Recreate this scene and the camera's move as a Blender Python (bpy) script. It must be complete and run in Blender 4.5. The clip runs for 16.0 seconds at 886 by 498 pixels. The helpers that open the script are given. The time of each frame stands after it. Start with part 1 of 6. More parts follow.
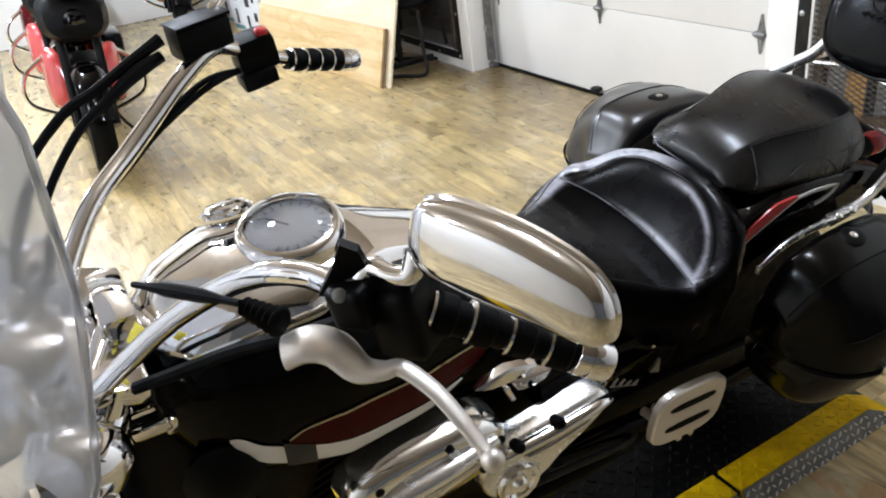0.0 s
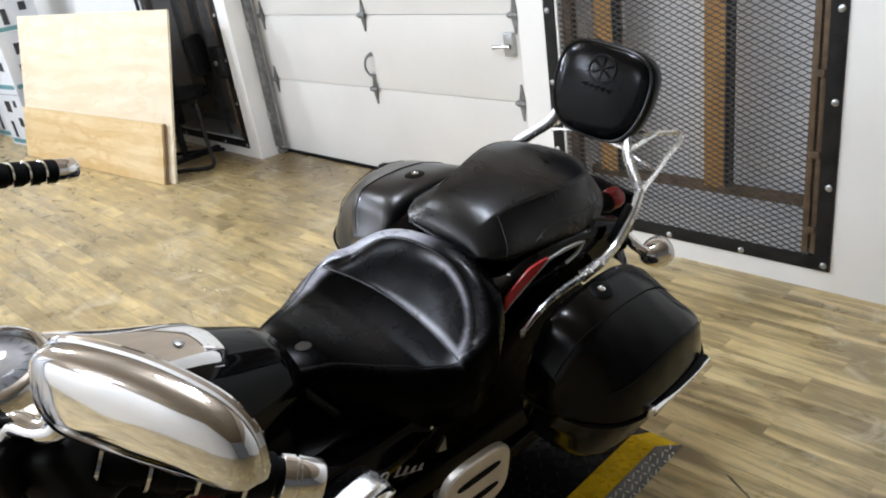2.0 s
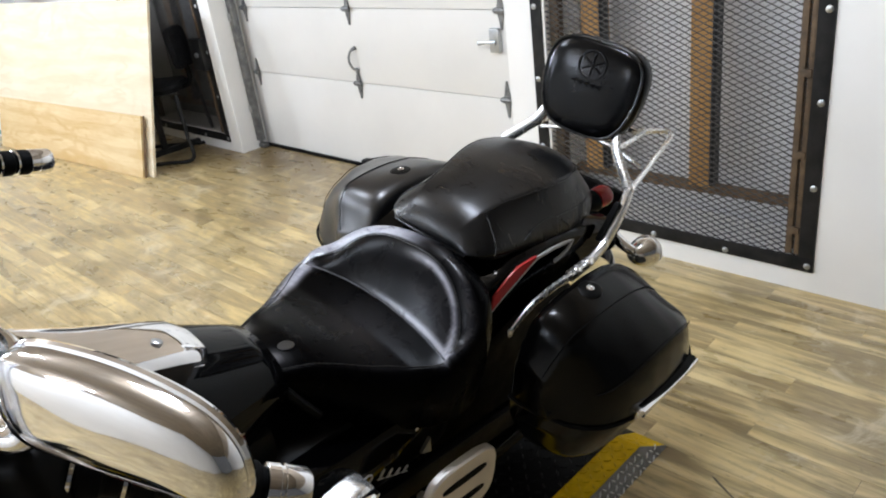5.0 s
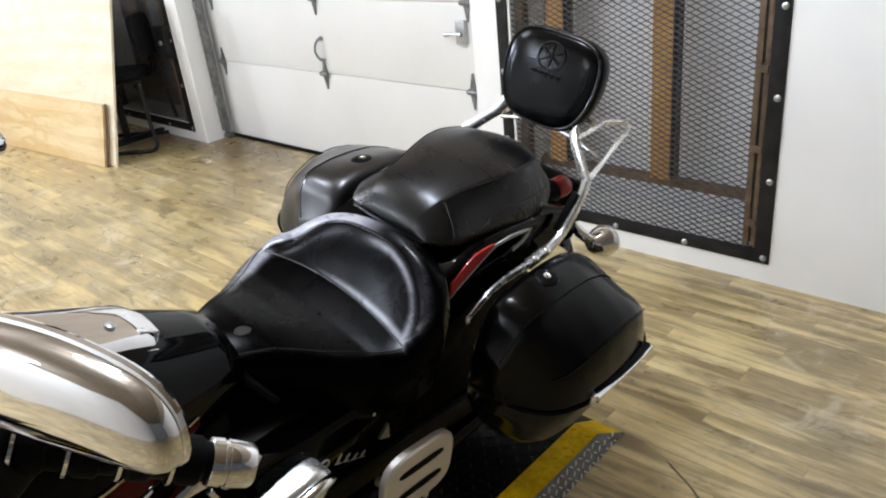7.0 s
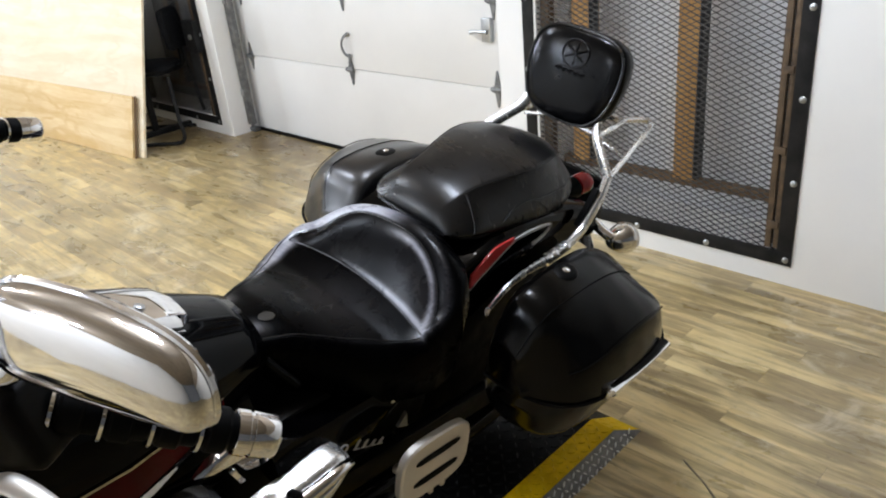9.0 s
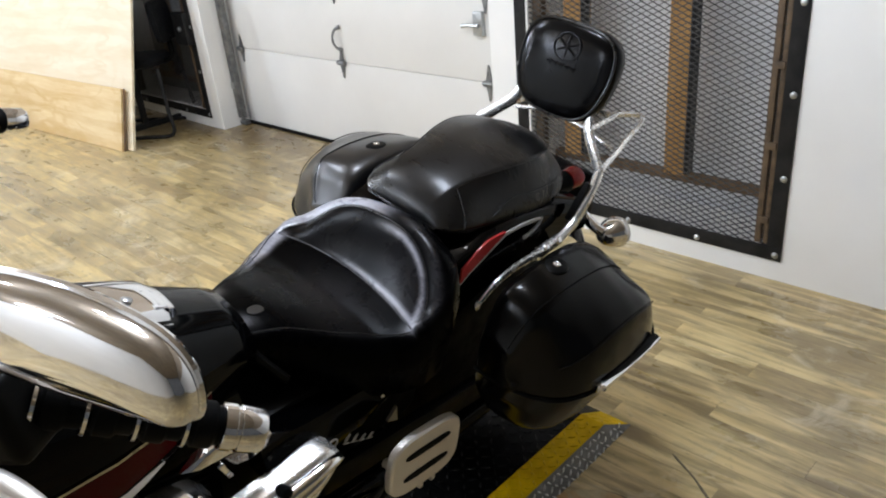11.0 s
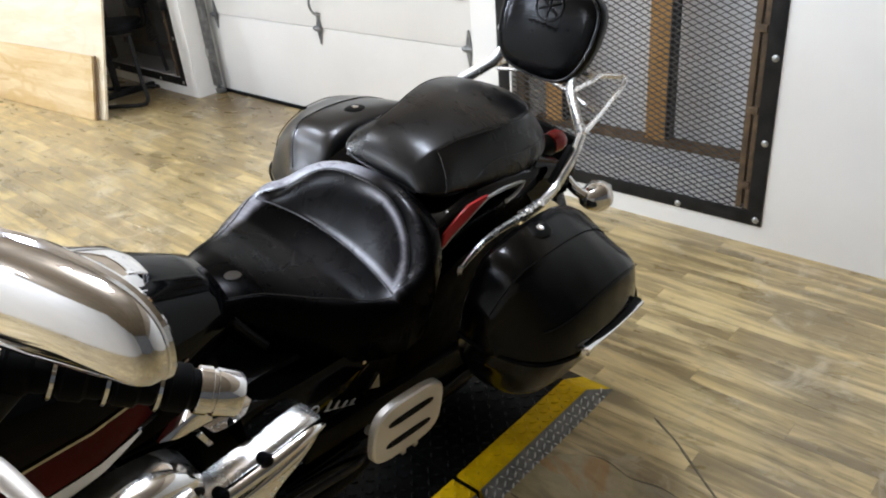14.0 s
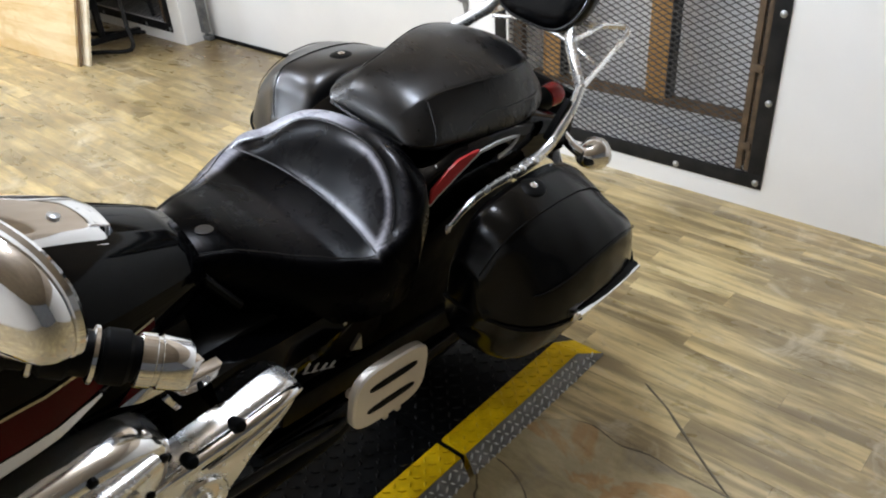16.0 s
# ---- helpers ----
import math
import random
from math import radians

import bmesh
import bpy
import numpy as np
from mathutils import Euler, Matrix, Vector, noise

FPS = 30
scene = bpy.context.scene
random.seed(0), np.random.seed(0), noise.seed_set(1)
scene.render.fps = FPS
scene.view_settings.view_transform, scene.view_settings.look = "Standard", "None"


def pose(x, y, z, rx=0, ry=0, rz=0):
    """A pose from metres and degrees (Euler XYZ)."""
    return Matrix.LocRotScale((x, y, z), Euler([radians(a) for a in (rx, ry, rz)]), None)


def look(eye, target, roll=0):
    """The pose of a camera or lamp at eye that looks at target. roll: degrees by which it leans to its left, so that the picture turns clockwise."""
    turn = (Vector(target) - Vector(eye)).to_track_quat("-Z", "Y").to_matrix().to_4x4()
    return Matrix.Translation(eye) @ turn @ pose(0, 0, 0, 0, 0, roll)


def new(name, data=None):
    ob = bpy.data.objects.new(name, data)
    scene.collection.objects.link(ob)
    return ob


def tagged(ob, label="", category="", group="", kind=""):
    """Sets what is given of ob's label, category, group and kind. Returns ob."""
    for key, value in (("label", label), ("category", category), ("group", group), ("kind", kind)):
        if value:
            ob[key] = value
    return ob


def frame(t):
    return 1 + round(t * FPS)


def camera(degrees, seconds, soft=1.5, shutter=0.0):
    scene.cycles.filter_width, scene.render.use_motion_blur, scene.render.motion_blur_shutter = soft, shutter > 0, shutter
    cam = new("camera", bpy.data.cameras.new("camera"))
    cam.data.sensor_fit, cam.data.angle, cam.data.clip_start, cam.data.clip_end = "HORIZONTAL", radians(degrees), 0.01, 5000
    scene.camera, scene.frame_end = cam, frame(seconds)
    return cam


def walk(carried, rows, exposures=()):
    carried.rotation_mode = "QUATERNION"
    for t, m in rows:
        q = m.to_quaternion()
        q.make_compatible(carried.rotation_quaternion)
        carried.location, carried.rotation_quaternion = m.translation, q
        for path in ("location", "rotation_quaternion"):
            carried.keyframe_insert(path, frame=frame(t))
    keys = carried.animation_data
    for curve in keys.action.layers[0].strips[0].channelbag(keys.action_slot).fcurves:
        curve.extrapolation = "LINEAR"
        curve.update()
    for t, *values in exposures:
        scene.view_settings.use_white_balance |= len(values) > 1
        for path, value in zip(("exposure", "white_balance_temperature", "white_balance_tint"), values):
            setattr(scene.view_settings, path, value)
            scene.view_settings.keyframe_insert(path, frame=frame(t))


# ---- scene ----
cam = camera(60.0, 16.0, 2.0)
PATH = [
    (0, (0.193, -0.083, 1.595), (-1.391, 0.692, 0.652), -8.2),
    (0.5, (0.201, -0.031, 1.572), (-1.307, 0.874, 0.619), -8.0),
    (1, (0.21, 0.015, 1.568), (-1.243, 1.051, 0.664), -8.7),
    (1.5, (0.22, 0.042, 1.581), (-1.181, 1.189, 0.73), -8.9),
    (2, (0.226, 0.053, 1.583), (-1.141, 1.256, 0.754), -8.8),
    (2.5, (0.224, 0.055, 1.579), (-1.135, 1.262, 0.744), -8.8),
    (3, (0.216, 0.056, 1.577), (-1.136, 1.272, 0.743), -8.3),
    (3.5, (0.207, 0.059, 1.574), (-1.138, 1.282, 0.738), -8.2),
    (4, (0.197, 0.061, 1.572), (-1.141, 1.292, 0.739), -7.8),
    (6.3, (0.194, 0.069, 1.574), (-1.096, 1.323, 0.698), -6.7),
    (6.5, (0.199, 0.067, 1.568), (-1.074, 1.34, 0.696), -6.4),
    (7, (0.222, 0.067, 1.564), (-1.045, 1.348, 0.698), -6.3),
    (7.5, (0.24, 0.054, 1.567), (-1.052, 1.316, 0.707), -6.0),
    (8, (0.25, 0.048, 1.563), (-1.054, 1.292, 0.696), -5.9),
    (8.5, (0.245, 0.047, 1.563), (-1.063, 1.288, 0.699), -5.9),
    (11, (0.238, 0.052, 1.558), (-1.049, 1.305, 0.679), -5.4),
    (11.5, (0.238, 0.05, 1.555), (-1.045, 1.301, 0.667), -5.3),
    (12, (0.238, 0.048, 1.555), (-1.046, 1.3, 0.67), -5.2),
    (12.5, (0.238, 0.048, 1.553), (-1.046, 1.297, 0.662), -5.1),
    (13, (0.234, 0.047, 1.55), (-1.045, 1.292, 0.647), -4.5),
    (13.5, (0.226, 0.05, 1.549), (-1.061, 1.292, 0.654), -5.1),
    (14, (0.222, 0.062, 1.533), (-1.008, 1.321, 0.583), -5.2),
    (14.5, (0.209, 0.009, 1.535), (-1.064, 1.215, 0.572), -3.6),
    (15, (0.207, -0.04, 1.529), (-1.021, 1.196, 0.545), -3.4),
    (15.5, (0.197, -0.069, 1.536), (-0.984, 1.203, 0.542), -1.7),
    (16, (0.179, 0.121, 1.492), (-1.005, 1.347, 0.445), -3.9),
]
walk(cam, [(t, look(eye, target, roll)) for t, eye, target, roll in PATH],
     exposures=[(0, -0.16), (0.5, -0.30), (1, -0.38), (2.5, -0.36), (4, -0.33), (6.5, -0.24), (8.5, -0.30), (11, -0.40), (12.5, -0.38), (14, -0.24), (16, -0.17)])


# ---- world, lights, exposure ----
world = bpy.data.worlds.new("world")
scene.world = world
world.use_nodes = True
world.node_tree.nodes["Background"].inputs[0].default_value = (0.9, 0.95, 1.0, 1)
world.node_tree.nodes["Background"].inputs[1].default_value = 0.02


# ---- materials ----
def nodes_of(name):
    m = bpy.data.materials.new(name)
    m.use_nodes = True
    nt = m.node_tree
    return m, nt, nt.nodes["Principled BSDF"]


def ramp(nt, stops, fac):
    r = nt.nodes.new("ShaderNodeValToRGB")
    while len(r.color_ramp.elements) < len(stops):
        r.color_ramp.elements.new(0.5)
    for el, (p, c) in zip(r.color_ramp.elements, stops):
        el.position = p
        el.color = (*c, 1) if len(c) == 3 else c
    nt.links.new(fac, r.inputs[0])
    return r.outputs[0]


def coords(nt, scale=(1, 1, 1), shift=None):
    tc = nt.nodes.new("ShaderNodeTexCoord")
    mp = nt.nodes.new("ShaderNodeMapping")
    mp.inputs["Scale"].default_value = scale
    nt.links.new(tc.outputs["Object"], mp.inputs["Vector"])
    if shift:
        nt.links.new(shift, mp.inputs["Location"])
    return mp.outputs[0]


def noise_tex(nt, scale, detail=4.0, vector=None, rough=0.55, distortion=0.0):
    n = nt.nodes.new("ShaderNodeTexNoise")
    n.inputs["Scale"].default_value = scale
    n.inputs["Detail"].default_value = detail
    n.inputs["Roughness"].default_value = rough
    n.inputs["Distortion"].default_value = distortion
    nt.links.new(vector if vector else coords(nt), n.inputs["Vector"])
    return n.outputs["Fac"]


def mix(nt, fac, a, b, mode="MIX"):
    m = nt.nodes.new("ShaderNodeMix")
    m.data_type, m.blend_type = "RGBA", mode
    for i, v in ((0, fac), (6, a), (7, b)):
        if isinstance(v, (int, float)):
            m.inputs[i].default_value = v
        elif isinstance(v, tuple):
            m.inputs[i].default_value = (*v, 1)
        else:
            nt.links.new(v, m.inputs[i])
    return m.outputs[2]


def bump(nt, bsdf, height, strength=0.2, distance=0.002):
    b = nt.nodes.new("ShaderNodeBump")
    b.inputs["Strength"].default_value = strength
    b.inputs["Distance"].default_value = distance
    nt.links.new(height, b.inputs["Height"])
    nt.links.new(b.outputs[0], bsdf.inputs["Normal"])


def plain(name, low, high, rough=(0.4, 0.6), metal=0.0, scale=6.0, grain=0.0, grain_scale=300.0, coat=0.0, spec=0.5):
    """A surface between two colours by large noise, with a roughness range and a fine grain."""
    m, nt, b = nodes_of(name)
    fac = noise_tex(nt, scale, 5)
    nt.links.new(ramp(nt, [(0.3, low), (0.7, high)], fac), b.inputs["Base Color"])
    fine = noise_tex(nt, scale * 5, 4)
    mr = nt.nodes.new("ShaderNodeMapRange")
    mr.inputs["From Min"].default_value, mr.inputs["From Max"].default_value = 0.3, 0.7
    mr.inputs["To Min"].default_value, mr.inputs["To Max"].default_value = rough
    nt.links.new(fine, mr.inputs["Value"])
    nt.links.new(mr.outputs[0], b.inputs["Roughness"])
    b.inputs["Metallic"].default_value = metal
    b.inputs["Coat Weight"].default_value = coat
    b.inputs["Coat Roughness"].default_value = 0.04
    b.inputs["Specular IOR Level"].default_value = spec
    if grain:
        bump(nt, b, noise_tex(nt, grain_scale, 3), grain, 0.001)
    return m


def leather(name, low, high, rough, scuff=0.5, spec=0.25):
    m, nt, b = nodes_of(name)
    wear_sheen = noise_tex(nt, 9, 8, rough=0.72, distortion=0.6)
    nt.links.new(ramp(nt, [(0.50, low), (0.76, high)], wear_sheen), b.inputs["Base Color"])
    v = nt.nodes.new("ShaderNodeTexVoronoi")
    v.inputs["Scale"].default_value = 420
    nt.links.new(coords(nt), v.inputs["Vector"])
    scratch = noise_tex(nt, 30, 8, coords(nt, (1, 6, 1)), 0.75)
    nt.links.new(ramp(nt, [(0.35, (rough[0],) * 3), (0.7, (rough[1],) * 3)], mix(nt, scuff, wear_sheen, scratch)), b.inputs["Roughness"])
    bump(nt, b, v.outputs["Distance"], 0.12, 0.0006)
    b.inputs["Specular IOR Level"].default_value = spec
    return m


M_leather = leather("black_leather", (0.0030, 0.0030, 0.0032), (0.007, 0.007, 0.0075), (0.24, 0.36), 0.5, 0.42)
# far bag's lamp sheen is put in as paler, shinier leather than M_bag
M_leather_sheen = leather("sheen_black_leather", (0.006, 0.006, 0.0064), (0.012, 0.012, 0.0128), (0.27, 0.36), 0.3, 0.85)
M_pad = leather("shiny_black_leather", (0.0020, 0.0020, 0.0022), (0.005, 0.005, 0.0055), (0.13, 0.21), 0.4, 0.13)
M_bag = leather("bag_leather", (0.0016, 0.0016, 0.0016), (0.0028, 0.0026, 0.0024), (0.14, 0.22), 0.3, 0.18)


def sheen_seat():
    """Black leather that goes pale grey where the mesh is marked for painted sheen."""
    m, nt, b = nodes_of("sheen_seat_leather")
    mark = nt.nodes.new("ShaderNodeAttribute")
    mark.attribute_name = "wear_sheen"
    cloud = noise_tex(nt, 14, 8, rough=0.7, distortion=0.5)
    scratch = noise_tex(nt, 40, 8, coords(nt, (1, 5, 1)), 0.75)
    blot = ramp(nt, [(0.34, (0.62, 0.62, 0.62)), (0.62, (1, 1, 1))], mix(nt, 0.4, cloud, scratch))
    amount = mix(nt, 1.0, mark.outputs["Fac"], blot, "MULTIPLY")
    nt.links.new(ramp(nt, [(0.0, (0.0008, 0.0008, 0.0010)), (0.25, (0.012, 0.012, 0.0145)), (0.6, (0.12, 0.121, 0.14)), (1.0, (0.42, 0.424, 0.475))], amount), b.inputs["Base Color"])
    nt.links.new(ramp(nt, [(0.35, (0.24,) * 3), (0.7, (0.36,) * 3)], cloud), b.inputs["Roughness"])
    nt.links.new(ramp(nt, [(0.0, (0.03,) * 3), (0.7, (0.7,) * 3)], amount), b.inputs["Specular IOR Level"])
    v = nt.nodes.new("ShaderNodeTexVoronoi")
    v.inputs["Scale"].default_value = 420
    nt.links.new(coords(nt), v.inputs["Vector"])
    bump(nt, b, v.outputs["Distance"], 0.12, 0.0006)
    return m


M_seat = sheen_seat()
# pale seam leather: the crease's highlight is in its base colour
M_seat_seam = leather("sheen_seam_leather", (0.03, 0.03, 0.034), (0.16, 0.16, 0.18), (0.26, 0.40), 0.6, 0.6)
M_piping = plain("piping", (0.003, 0.003, 0.0034), (0.008, 0.008, 0.009), (0.25, 0.4), spec=0.4)
M_paint = plain("gloss_black_paint", (0.0006, 0.0006, 0.0007), (0.0011, 0.0011, 0.0013), (0.03, 0.07), coat=0.02, spec=0.10)
M_red = plain("dark_red_paint", (0.038, 0.0008, 0.0013), (0.065, 0.0016, 0.0024), (0.08, 0.15), coat=0.04, spec=0.08)
M_redbright = plain("red_stripe", (0.46, 0.035, 0.035), (0.52, 0.05, 0.05), (0.15, 0.25), coat=0.6)
M_silver = plain("silver_stripe", (0.84, 0.84, 0.86), (0.90, 0.90, 0.92), (0.15, 0.25), 0.0, coat=0.8)
M_gold = plain("gold_pinstripe", (0.45, 0.38, 0.25), (0.55, 0.48, 0.33), (0.25, 0.4), 0.6)
M_chrome = plain("chrome", (0.78, 0.78, 0.79), (0.84, 0.84, 0.85), (0.03, 0.08), 1.0, scale=9)
M_mirror = plain("hazed_chrome", (0.74, 0.74, 0.75), (0.80, 0.80, 0.81), (0.05, 0.08), 1.0, scale=9)
M_satin = plain("satin_chrome", (0.86, 0.86, 0.86), (0.92, 0.92, 0.91), (0.20, 0.30), 0.85, scale=9)
M_polished = plain("polished_cover", (0.82, 0.82, 0.82), (0.90, 0.90, 0.89), (0.06, 0.14), 0.95, scale=14)
M_alu = plain("worn_aluminium", (0.66, 0.62, 0.57), (0.78, 0.74, 0.68), (0.36, 0.52), 0.7, grain=0.05)
M_rubber = plain("black_rubber", (0.0012, 0.0012, 0.0012), (0.003, 0.003, 0.003), (0.5, 0.75), grain=0.15, spec=0.08)
M_plastic = plain("black_plastic", (0.0010, 0.0010, 0.0010), (0.0025, 0.0025, 0.0025), (0.35, 0.55), grain=0.08, spec=0.1)
M_steelblack = plain("black_steel", (0.008, 0.008, 0.0085), (0.026, 0.025, 0.024), (0.4, 0.65), 0.3, 14, 0.15, spec=0.25)
M_galv = plain("galvanised_steel", (0.36, 0.37, 0.37), (0.55, 0.56, 0.56), (0.3, 0.5), 0.9, 25)
M_hinge = plain("dull_zinc_steel", (0.10, 0.10, 0.10), (0.26, 0.26, 0.25), (0.4, 0.6), 0.6, 25)
M_rust = plain("rusty_brown_steel", (0.10, 0.055, 0.025), (0.23, 0.14, 0.07), (0.6, 0.85), 0.0, 18, 0.3, 120)
M_angle = plain("dull_rusty_angle_steel", (0.060, 0.040, 0.024), (0.15, 0.098, 0.055), (0.5, 0.75), 0.2, 22, 0.3, 120)
M_timber = plain("orange_timber", (0.44, 0.22, 0.06), (0.60, 0.33, 0.11), (0.5, 0.7), 0.0, 9, 0.2, 150)
M_mesh = plain("dark_mesh", (0.05, 0.05, 0.05), (0.14, 0.135, 0.13), (0.35, 0.5), 0.6, 30)
M_wall = plain("white_wall_paint", (0.80, 0.788, 0.755), (0.86, 0.848, 0.812), (0.5, 0.7), 0.0, 2.0, 0.08, 90)
M_door = plain("cream_door_paint", (0.67, 0.655, 0.615), (0.73, 0.715, 0.675), (0.4, 0.55), 0.0, 1.6, 0.06, 60)
M_curtain = plain("pale_wall_beyond", (0.78, 0.78, 0.79), (0.86, 0.86, 0.87), (0.5, 0.7), 0.0, 2.5)
M_ceiling = plain("tan_ceiling_boards", (0.25, 0.20, 0.15), (0.34, 0.28, 0.21), (0.7, 0.9), 0.0, 2.0)
M_fascia = plain("tan_wall_boards", (0.30, 0.24, 0.175), (0.38, 0.31, 0.23), (0.6, 0.8), 0.0, 2.0)
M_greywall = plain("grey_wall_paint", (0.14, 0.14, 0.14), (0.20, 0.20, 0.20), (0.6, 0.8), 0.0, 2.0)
M_darkplate = plain("worn_black_plate", (0.0010, 0.0010, 0.0010), (0.004, 0.0038, 0.0036), (0.3, 0.55), 0.0, 10, 0.1, spec=0.12)
M_yellowlug = plain("rubbed_yellow_lug", (0.66, 0.43, 0.002), (0.86, 0.60, 0.004), (0.35, 0.5), 0.0, 60, spec=0.25)
M_alulug = plain("rubbed_aluminium_lug", (0.84, 0.85, 0.86), (0.93, 0.94, 0.95), (0.25, 0.4), 0.15, 40)
M_decklug = plain("rubbed_black_lug", (0.002, 0.002, 0.002), (0.015, 0.015, 0.015), (0.22, 0.4), 0.3, 30, spec=0.3)
M_yellow = plain("worn_yellow_paint", (0.62, 0.385, 0.001), (0.86, 0.575, 0.002), (0.45, 0.65), 0.0, 26, 0.15, 120, spec=0.15)
M_groove = plain("dirty_groove", (0.09, 0.074, 0.052), (0.23, 0.187, 0.12), (0.6, 0.8), 0.0, 40)
M_alu_plate = plain("aluminium_plate", (0.13, 0.13, 0.135), (0.27, 0.27, 0.28), (0.35, 0.5), 0.3, 25)
M_amber = plain("clear_lens", (0.74, 0.71, 0.67), (0.84, 0.81, 0.77), (0.08, 0.15), 0.0, 20, coat=1.0)
M_redlens = plain("red_lens", (0.22, 0.004, 0.005), (0.30, 0.008, 0.008), (0.12, 0.2), 0.0, 30, coat=0.1, spec=0.3)
M_white = plain("white_card", (0.66, 0.67, 0.68), (0.74, 0.75, 0.76), (0.6, 0.8))
M_dial = plain("grey_dial", (0.06, 0.063, 0.07), (0.15, 0.155, 0.165), (0.3, 0.5))
M_ink = plain("dark_ink", (0.02, 0.02, 0.022), (0.05, 0.05, 0.055), (0.5, 0.7))
M_green = plain("teal_print", (0.10, 0.26, 0.28), (0.16, 0.34, 0.36), (0.5, 0.7))
M_tag = plain("yellow_sticker", (0.75, 0.62, 0.03), (0.80, 0.68, 0.05), (0.4, 0.6))
M_text = plain("grey_lettering", (0.44, 0.44, 0.44), (0.56, 0.56, 0.56), (0.3, 0.4))
M_fabric = plain("black_fabric", (0.003, 0.003, 0.0033), (0.008, 0.008, 0.009), (0.7, 0.9), 0.0, 12, 0.3, 400, spec=0.15)
M_switchred = plain("red_switch", (0.45, 0.015, 0.015), (0.55, 0.03, 0.03), (0.35, 0.5))
M_orange = plain("orange_paint", (0.55, 0.17, 0.02), (0.65, 0.22, 0.03), (0.2, 0.3), coat=0.8)


def glass_mat(name, tint, rough, transmission=1.0, ior=1.2):
    m, nt, b = nodes_of(name)
    nt.links.new(ramp(nt, [(0.35, tint), (0.65, tuple(min(1, c * 1.03) for c in tint))], noise_tex(nt, 5, 4)), b.inputs["Base Color"])
    b.inputs["Transmission Weight"].default_value = transmission
    b.inputs["Roughness"].default_value = rough
    b.inputs["IOR"].default_value = ior
    return m


M_screen = glass_mat("clear_screen", (0.74, 0.75, 0.77), 0.16, 0.72, 1.06)
M_gaugeglass = glass_mat("gauge_glass", (0.95, 0.95, 0.95), 0.02, 1.0, 1.45)


def plank_mat():
    m, nt, b = nodes_of("vinyl_plank")
    info = nt.nodes.new("ShaderNodeObjectInfo")
    geo = nt.nodes.new("ShaderNodeNewGeometry")
    both = nt.nodes.new("ShaderNodeMath")
    both.operation = "ADD"
    nt.links.new(info.outputs["Random"], both.inputs[0])
    nt.links.new(geo.outputs["Random Per Island"], both.inputs[1])
    rand = nt.nodes.new("ShaderNodeMath")
    rand.operation = "FRACT"
    nt.links.new(both.outputs[0], rand.inputs[0])
    rand = rand.outputs[0]
    sep = nt.nodes.new("ShaderNodeCombineXYZ")
    mul = nt.nodes.new("ShaderNodeMath")
    mul.operation = "MULTIPLY"
    mul.inputs[1].default_value = 57.0
    nt.links.new(rand, mul.inputs[0])
    for i in range(3):
        nt.links.new(mul.outputs[0], sep.inputs[i])
    streak = noise_tex(nt, 1.0, 3, coords(nt, (2.6, 22, 6), sep.outputs[0]), 0.55, 0.5)
    patch = noise_tex(nt, 1.0, 4, coords(nt, (4.5, 9, 3), sep.outputs[0]), 0.55, 0.5)
    fine = noise_tex(nt, 1.0, 6, coords(nt, (9, 80, 20), sep.outputs[0]), 0.6)
    board = ramp(nt, [(0.0, (0.36, 0.28, 0.16)), (0.22, (0.45, 0.36, 0.195)), (0.5, (0.54, 0.435, 0.225)), (0.78, (0.59, 0.485, 0.265)), (1.0, (0.50, 0.42, 0.255))], rand)
    col = mix(nt, ramp(nt, [(0.38, (0.66, 0.66, 0.66)), (0.52, (0, 0, 0))], streak), board, (0.27, 0.213, 0.128))
    col = mix(nt, ramp(nt, [(0.53, (0, 0, 0)), (0.66, (0.60, 0.60, 0.60))], streak), col, (0.72, 0.62, 0.40))
    col = mix(nt, ramp(nt, [(0.40, (0.62, 0.62, 0.62)), (0.54, (0, 0, 0))], patch), col, (0.28, 0.235, 0.15))
    col = mix(nt, 0.16, col, ramp(nt, [(0.35, (0.16, 0.125, 0.07)), (0.62, (0.62, 0.51, 0.29))], fine))
    v = nt.nodes.new("ShaderNodeTexVoronoi")
    v.inputs["Scale"].default_value = 1.0
    nt.links.new(coords(nt, (4.0, 13, 3), sep.outputs[0]), v.inputs["Vector"])
    knot = ramp(nt, [(0.03, (0.26, 0.22, 0.16)), (0.085, (1, 1, 1))], v.outputs["Distance"])
    col = mix(nt, 0.6, col, knot, "MULTIPLY")
    stain = noise_tex(nt, 1.5, 6, geo.outputs["Position"], 0.6, 0.6)
    col = mix(nt, 1.0, col, ramp(nt, [(0.33, (0.62, 0.60, 0.55)), (0.50, (1.0, 1.0, 1.0)), (0.66, (1.14, 1.13, 1.11))], stain), "MULTIPLY")
    speck = noise_tex(nt, 1.0, 2, coords(nt, (38, 70, 30), sep.outputs[0]), 0.5)
    col = mix(nt, ramp(nt, [(0.66, (0, 0, 0)), (0.74, (0.5, 0.5, 0.5))], speck), col, (0.14, 0.105, 0.06))
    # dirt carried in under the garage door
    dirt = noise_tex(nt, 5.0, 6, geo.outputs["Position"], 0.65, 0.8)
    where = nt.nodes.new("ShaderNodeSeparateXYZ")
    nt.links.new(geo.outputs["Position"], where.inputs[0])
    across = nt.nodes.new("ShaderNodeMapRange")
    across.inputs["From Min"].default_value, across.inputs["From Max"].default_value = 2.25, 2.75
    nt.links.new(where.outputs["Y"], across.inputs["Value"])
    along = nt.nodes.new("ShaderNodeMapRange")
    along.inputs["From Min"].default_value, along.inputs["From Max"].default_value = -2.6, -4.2
